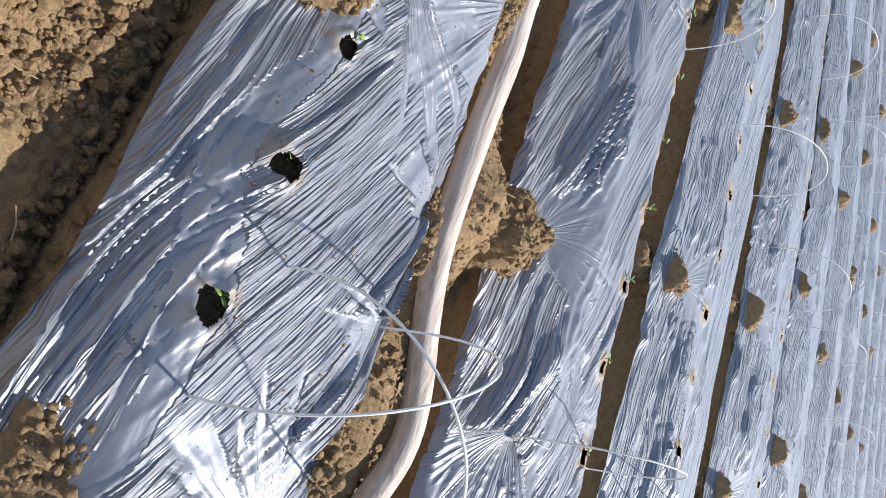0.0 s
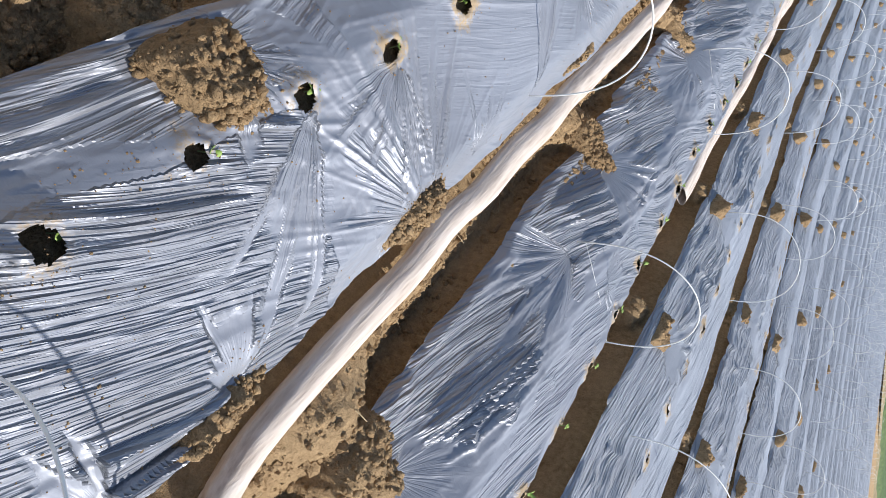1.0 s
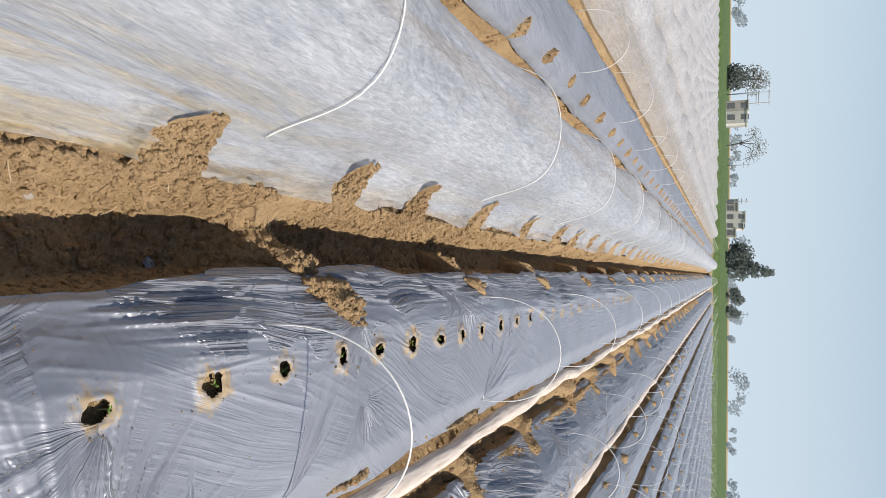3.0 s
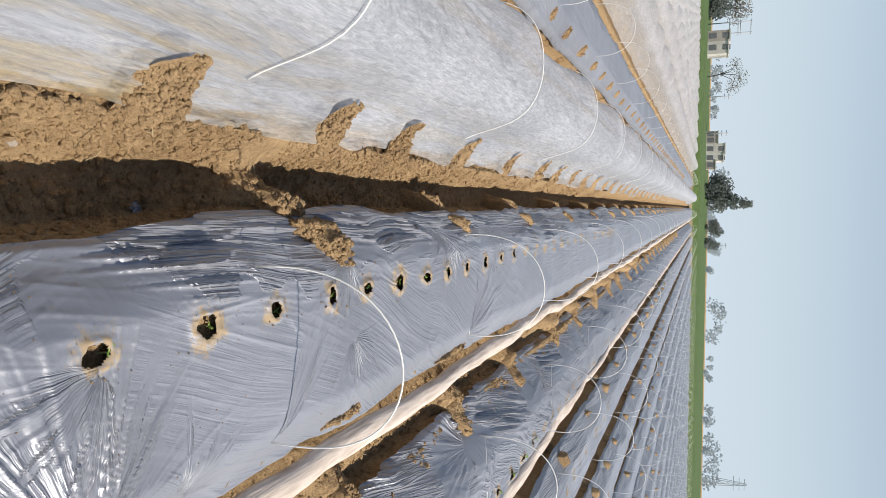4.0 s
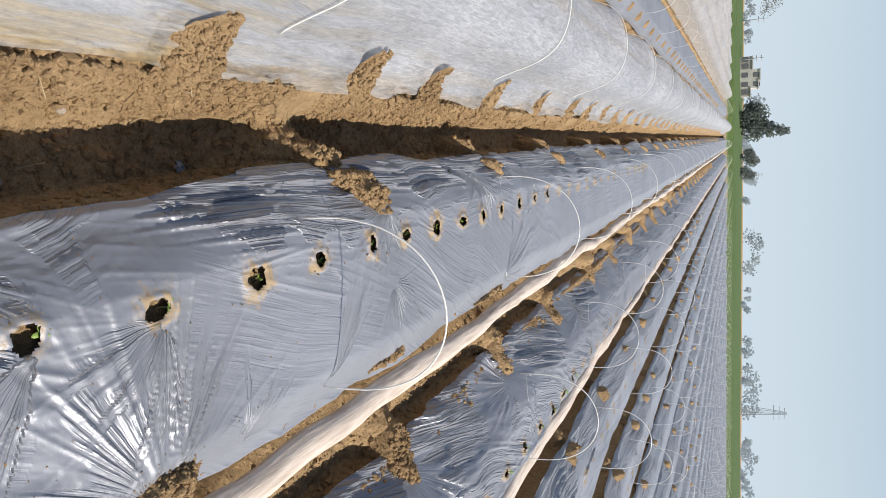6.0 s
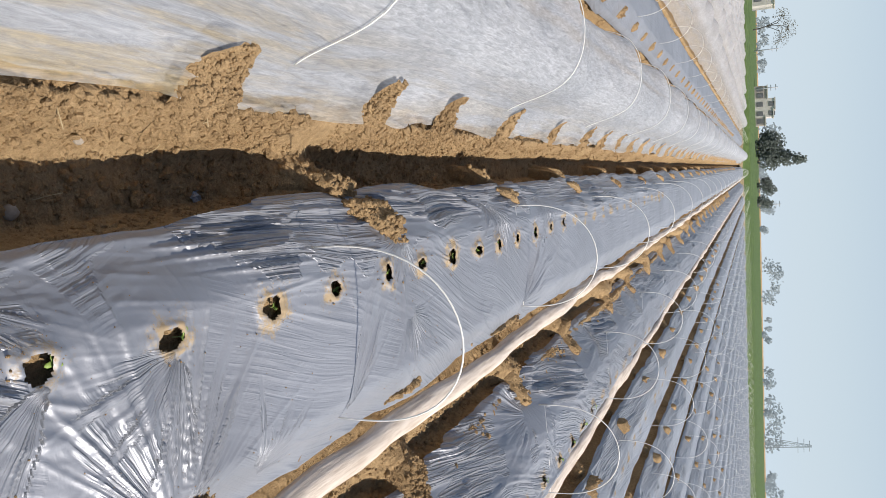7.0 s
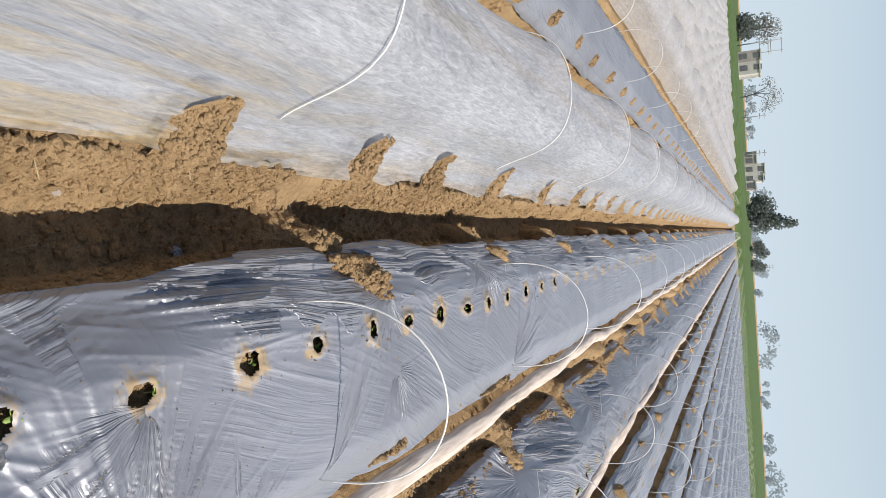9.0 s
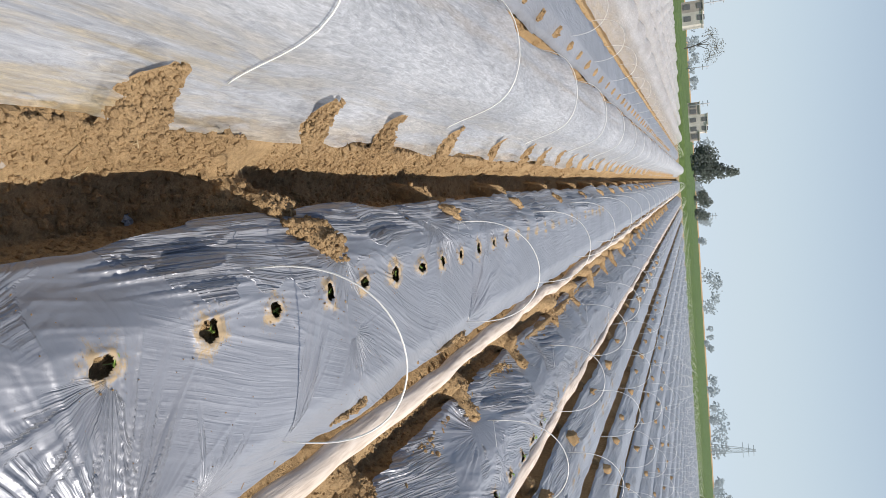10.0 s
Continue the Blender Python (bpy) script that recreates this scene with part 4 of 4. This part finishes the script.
def make_clods():
    rnd = np.random.default_rng(12)
    spots = []
    for x0, x1, y0, y1, n in ((-0.60, -0.21, -1.8, 3.0, 23000), (-1.1, -0.5, -1.9, -0.2, 5000), (0.45, 0.60, -1.8, 3.5, 3000), (0.68, 1.06, -1.8, 4.0, 13000), (-0.6, -0.28, 3.0, 9.0, 4500), (0.45, 1.0, 4.0, 9.0, 3000)):
        spots.append(np.stack([rnd.uniform(x0, x1, n), rnd.uniform(y0, y1, n)], -1))
    spots = np.concatenate(spots)
    keep = vnoise(spots[:, 0] * 6, spots[:, 1] * 6, 91) > -0.65
    keep &= (rnd.random(len(spots)) < 0.33) | (soil_base(spots[:, 0], spots[:, 1]) > -0.13)
    spots = spots[keep]
    size = 0.0043 * np.exp(rnd.normal(0, 0.6, len(spots)))
    size = np.minimum(size, 0.019)
    z = ground_height(spots[:, 0], spots[:, 1])
    V, F = crumb_mesh(np.stack([spots[:, 0], spots[:, 1], z], -1), size, rnd)
    ob = mesh_object("soil_clods", V, F, CLUMP, False)
    return tagged(ob, "loose tan clods and crumbs lying in the furrows", "clods", kind="stuff")


make_clods()


def make_stone(x, y, size, seed, mat=STONE, label="pale rounded stone lying in the furrow"):
    rnd = random.Random(seed)
    bm = bmesh.new()
    bmesh.ops.create_icosphere(bm, subdivisions=2, radius=size)
    for v in bm.verts:
        v.co *= 1 + 0.22 * noise.noise(v.co / size * 1.3 + Vector((seed, 0, 0)))
        v.co.z *= 0.62
    for f in bm.faces:
        f.smooth = True
    me = bpy.data.meshes.new("stone")
    bm.to_mesh(me)
    bm.free()
    me.materials.append(mat)
    ob = new("stone", me)
    ob.matrix_world = pose(x, y, float(ground_height(np.array([x]), np.array([y]))[0]) + size * 0.3, 0, 0, rnd.uniform(0, 360))
    return tagged(ob, label, "stone", group="stones in the furrow")


for k, (x, y, s) in enumerate([(-0.31, 0.72, 0.021), (-0.295, 0.39, 0.016), (-0.30, -0.08, 0.020), (-0.36, 0.19, 0.019), (-0.47, 0.08, 0.017), (-0.40, 0.51, 0.018), (-0.47, 0.44, 0.014), (-0.52, -0.25, 0.02), (-0.45, -0.6, 0.016), (0.80, 0.35, 0.016), (0.74, -0.1, 0.014)]):
    make_stone(x, y, s, 40 + k, STONE if k in (2, 4) else CLUMP, "pale rounded stone lying in the furrow" if k in (2, 4) else "hard clod of earth lying in the furrow")


def make_scrap(x, y):
    """A scrap of clear plastic, crumpled."""
    rnd = random.Random(8)
    bm = bmesh.new()
    bmesh.ops.create_grid(bm, x_segments=7, y_segments=6, size=0.018)
    for v in bm.verts:
        v.co.z = 0.012 * rnd.random()
        v.co.x += 0.004 * rnd.uniform(-1, 1)
    ext = bmesh.ops.extrude_face_region(bm, geom=bm.faces[:])
    for v in ext["geom"]:
        if isinstance(v, bmesh.types.BMVert):
            v.co.z += 0.0008
    me = bpy.data.meshes.new("plastic_scrap")
    bm.to_mesh(me)
    bm.free()
    me.materials.append(FILM)
    ob = new("plastic_scrap", me)
    ob.matrix_world = pose(x, y, float(ground_height(np.array([x]), np.array([y]))[0]) + 0.006, 0, 8, 30)
    return tagged(ob, "crumpled scrap of clear plastic on the furrow floor", "plastic scrap")


make_scrap(-0.31, 0.52)


def make_straw(x, y, length, turn, seed):
    rnd = random.Random(seed)
    z = float(ground_height(np.array([x]), np.array([y]))[0]) + 0.008
    v, f = tube([(-length / 2, 0, 0), (0, 0.004 * rnd.uniform(-1, 1), 0.004), (length / 2, 0, 0.002)], 0.0013, 5)
    me = bpy.data.meshes.new("straw")
    me.from_pydata([tuple(q) for q in v], [], f)
    me.materials.append(STRAW)
    ob = new("straw", me)
    ob.matrix_world = pose(x, y, z, 0, rnd.uniform(-15, 15), turn)
    return tagged(ob, "dry yellow straw stalk on the soil", "straw", group="straws on the soil")


sr = random.Random(77)
for k in range(46):
    if k % 2:
        make_straw(sr.uniform(-0.55, -0.30), sr.uniform(-1.5, 2.5), sr.uniform(0.03, 0.09), sr.uniform(0, 180), k)
    else:
        make_straw(sr.uniform(0.70, 0.98), sr.uniform(-1.5, 2.5), sr.uniform(0.03, 0.09), sr.uniform(0, 180), k)

# ---------------------------------------------------------------- crumbs spilt on the nearest film


def make_spill():
    rnd = np.random.default_rng(23)
    xs, ys = [], []
    for x, y, spread, n in ((0.30, -1.36, 0.09, 260), (0.40, -0.75, 0.05, 120), (0.40, -0.02, 0.04, 90), (0.0, -1.0, 0.10, 90), (0.2, -1.15, 0.12, 160), (-0.12, -0.80, 0.05, 70),
                            (-0.10, -0.45, 0.07, 90), (-0.08, 1.15, 0.08, 90), (0.42, 1.25, 0.06, 80)):
        xs.append(rnd.normal(x, spread, n))
        ys.append(rnd.normal(y, spread * 1.4, n))
    for hx, hy in holes(0)[:16]:
        ring = rnd.uniform(0, 2 * math.pi, 70)
        far = 0.034 + rnd.exponential(0.018, 70)
        xs.append(hx + far * np.cos(ring))
        ys.append(hy + far * np.sin(ring) * 1.15)
    xs.append(rnd.uniform(-0.2, 0.45, 350))
    ys.append(rnd.uniform(-1.8, 1.5, 350))
    x, y = np.concatenate(xs), np.concatenate(ys)
    u = (x - centre(0, y)) / half(0, y)
    x, y, u = x[np.abs(u) < 0.95], y[np.abs(u) < 0.95], u[np.abs(u) < 0.95]
    z = bed_height(u) + sum(folds_0(x, y)[3:]) + 0.006 * fbm(x * 2.4, y * 1.3, 31, 3)
    size = np.minimum(0.0011 * np.exp(rnd.normal(0, 0.5, len(x))), 0.004)
    V, F = crumb_mesh(np.stack([x, y, z], -1), size, rnd)
    return tagged(mesh_object("soil_crumbs", V, F, CLUMP, False), "fine soil crumbs spilt over the plastic film", "crumbs", kind="stuff")


make_spill()

# ---------------------------------------------------------------- seedlings in the holes


def leaf_bm(length, width, bend):
    bm = bmesh.new()
    rows = []
    n = 6
    for k in range(n + 1):
        t = k / n
        w = width * math.sin(math.pi * min(1, t * 0.92 + 0.06)) ** 0.7 * (1 + 0.12 * math.sin(9 * t))
        z = bend * t * t
        rows.append([bm.verts.new((length * t, -w, z + 0.15 * w)), bm.verts.new((length * t, 0, z - 0.05 * w)), bm.verts.new((length * t, w, z + 0.15 * w))])
    for a, b in zip(rows, rows[1:]):
        for q in (0, 1):
            f = bm.faces.new((a[q], b[q], b[q + 1], a[q + 1]))
            f.smooth = True
    ext = bmesh.ops.extrude_face_region(bm, geom=bm.faces[:])
    for v in ext["geom"]:
        if isinstance(v, bmesh.types.BMVert):
            v.co.z += 0.0008
    bmesh.ops.recalc_face_normals(bm, faces=bm.faces[:])
    return bm


def make_seedling(x, y, z, size, seed):
    rnd = random.Random(seed)
    ob = tagged(new("seedling"), "young green melon seedling growing in a film hole", "seedling", group="seedlings in the holes")
    ob.matrix_world = pose(x, y, z, 0, 0, rnd.uniform(0, 360))
    top = Vector((0.010 * size, 0.004, 0.052 * size))
    v, f = tube([(0, 0, -0.005), (0.003, 0.002, 0.03 * size), tuple(top)], 0.0019, 6, 0.7)
    part("stem", bm_from(v, f), STEM, ob)
    for k in range(4 if size > 1 else 3):
        lf = part("leaf", leaf_bm(rnd.uniform(0.022, 0.034) * size, rnd.uniform(0.008, 0.012) * size, rnd.uniform(-0.008, 0.010)), LEAF, ob)
        lf.location = top
        lf.rotation_euler = (rnd.uniform(-0.3, 0.3), rnd.uniform(-0.7, 0.1), k * 1.7 + rnd.uniform(-0.4, 0.4))
    return ob


for i in (0, 1, 2):
    for k, (hx, hy) in enumerate(holes(i)):
        if -1.8 < hy < (3.2 if i == 0 else 4.2):
            grow = {0: 0.8, 1: 0.8, 2: 0.75, 3: 0.6, 4: 0.7}.get(k, 0.5) if i == 0 else 0.75
            make_seedling(hx + 0.004, hy + 0.032, 0.168 + (0.02 if i else 0.0), grow, 300 * i + k)
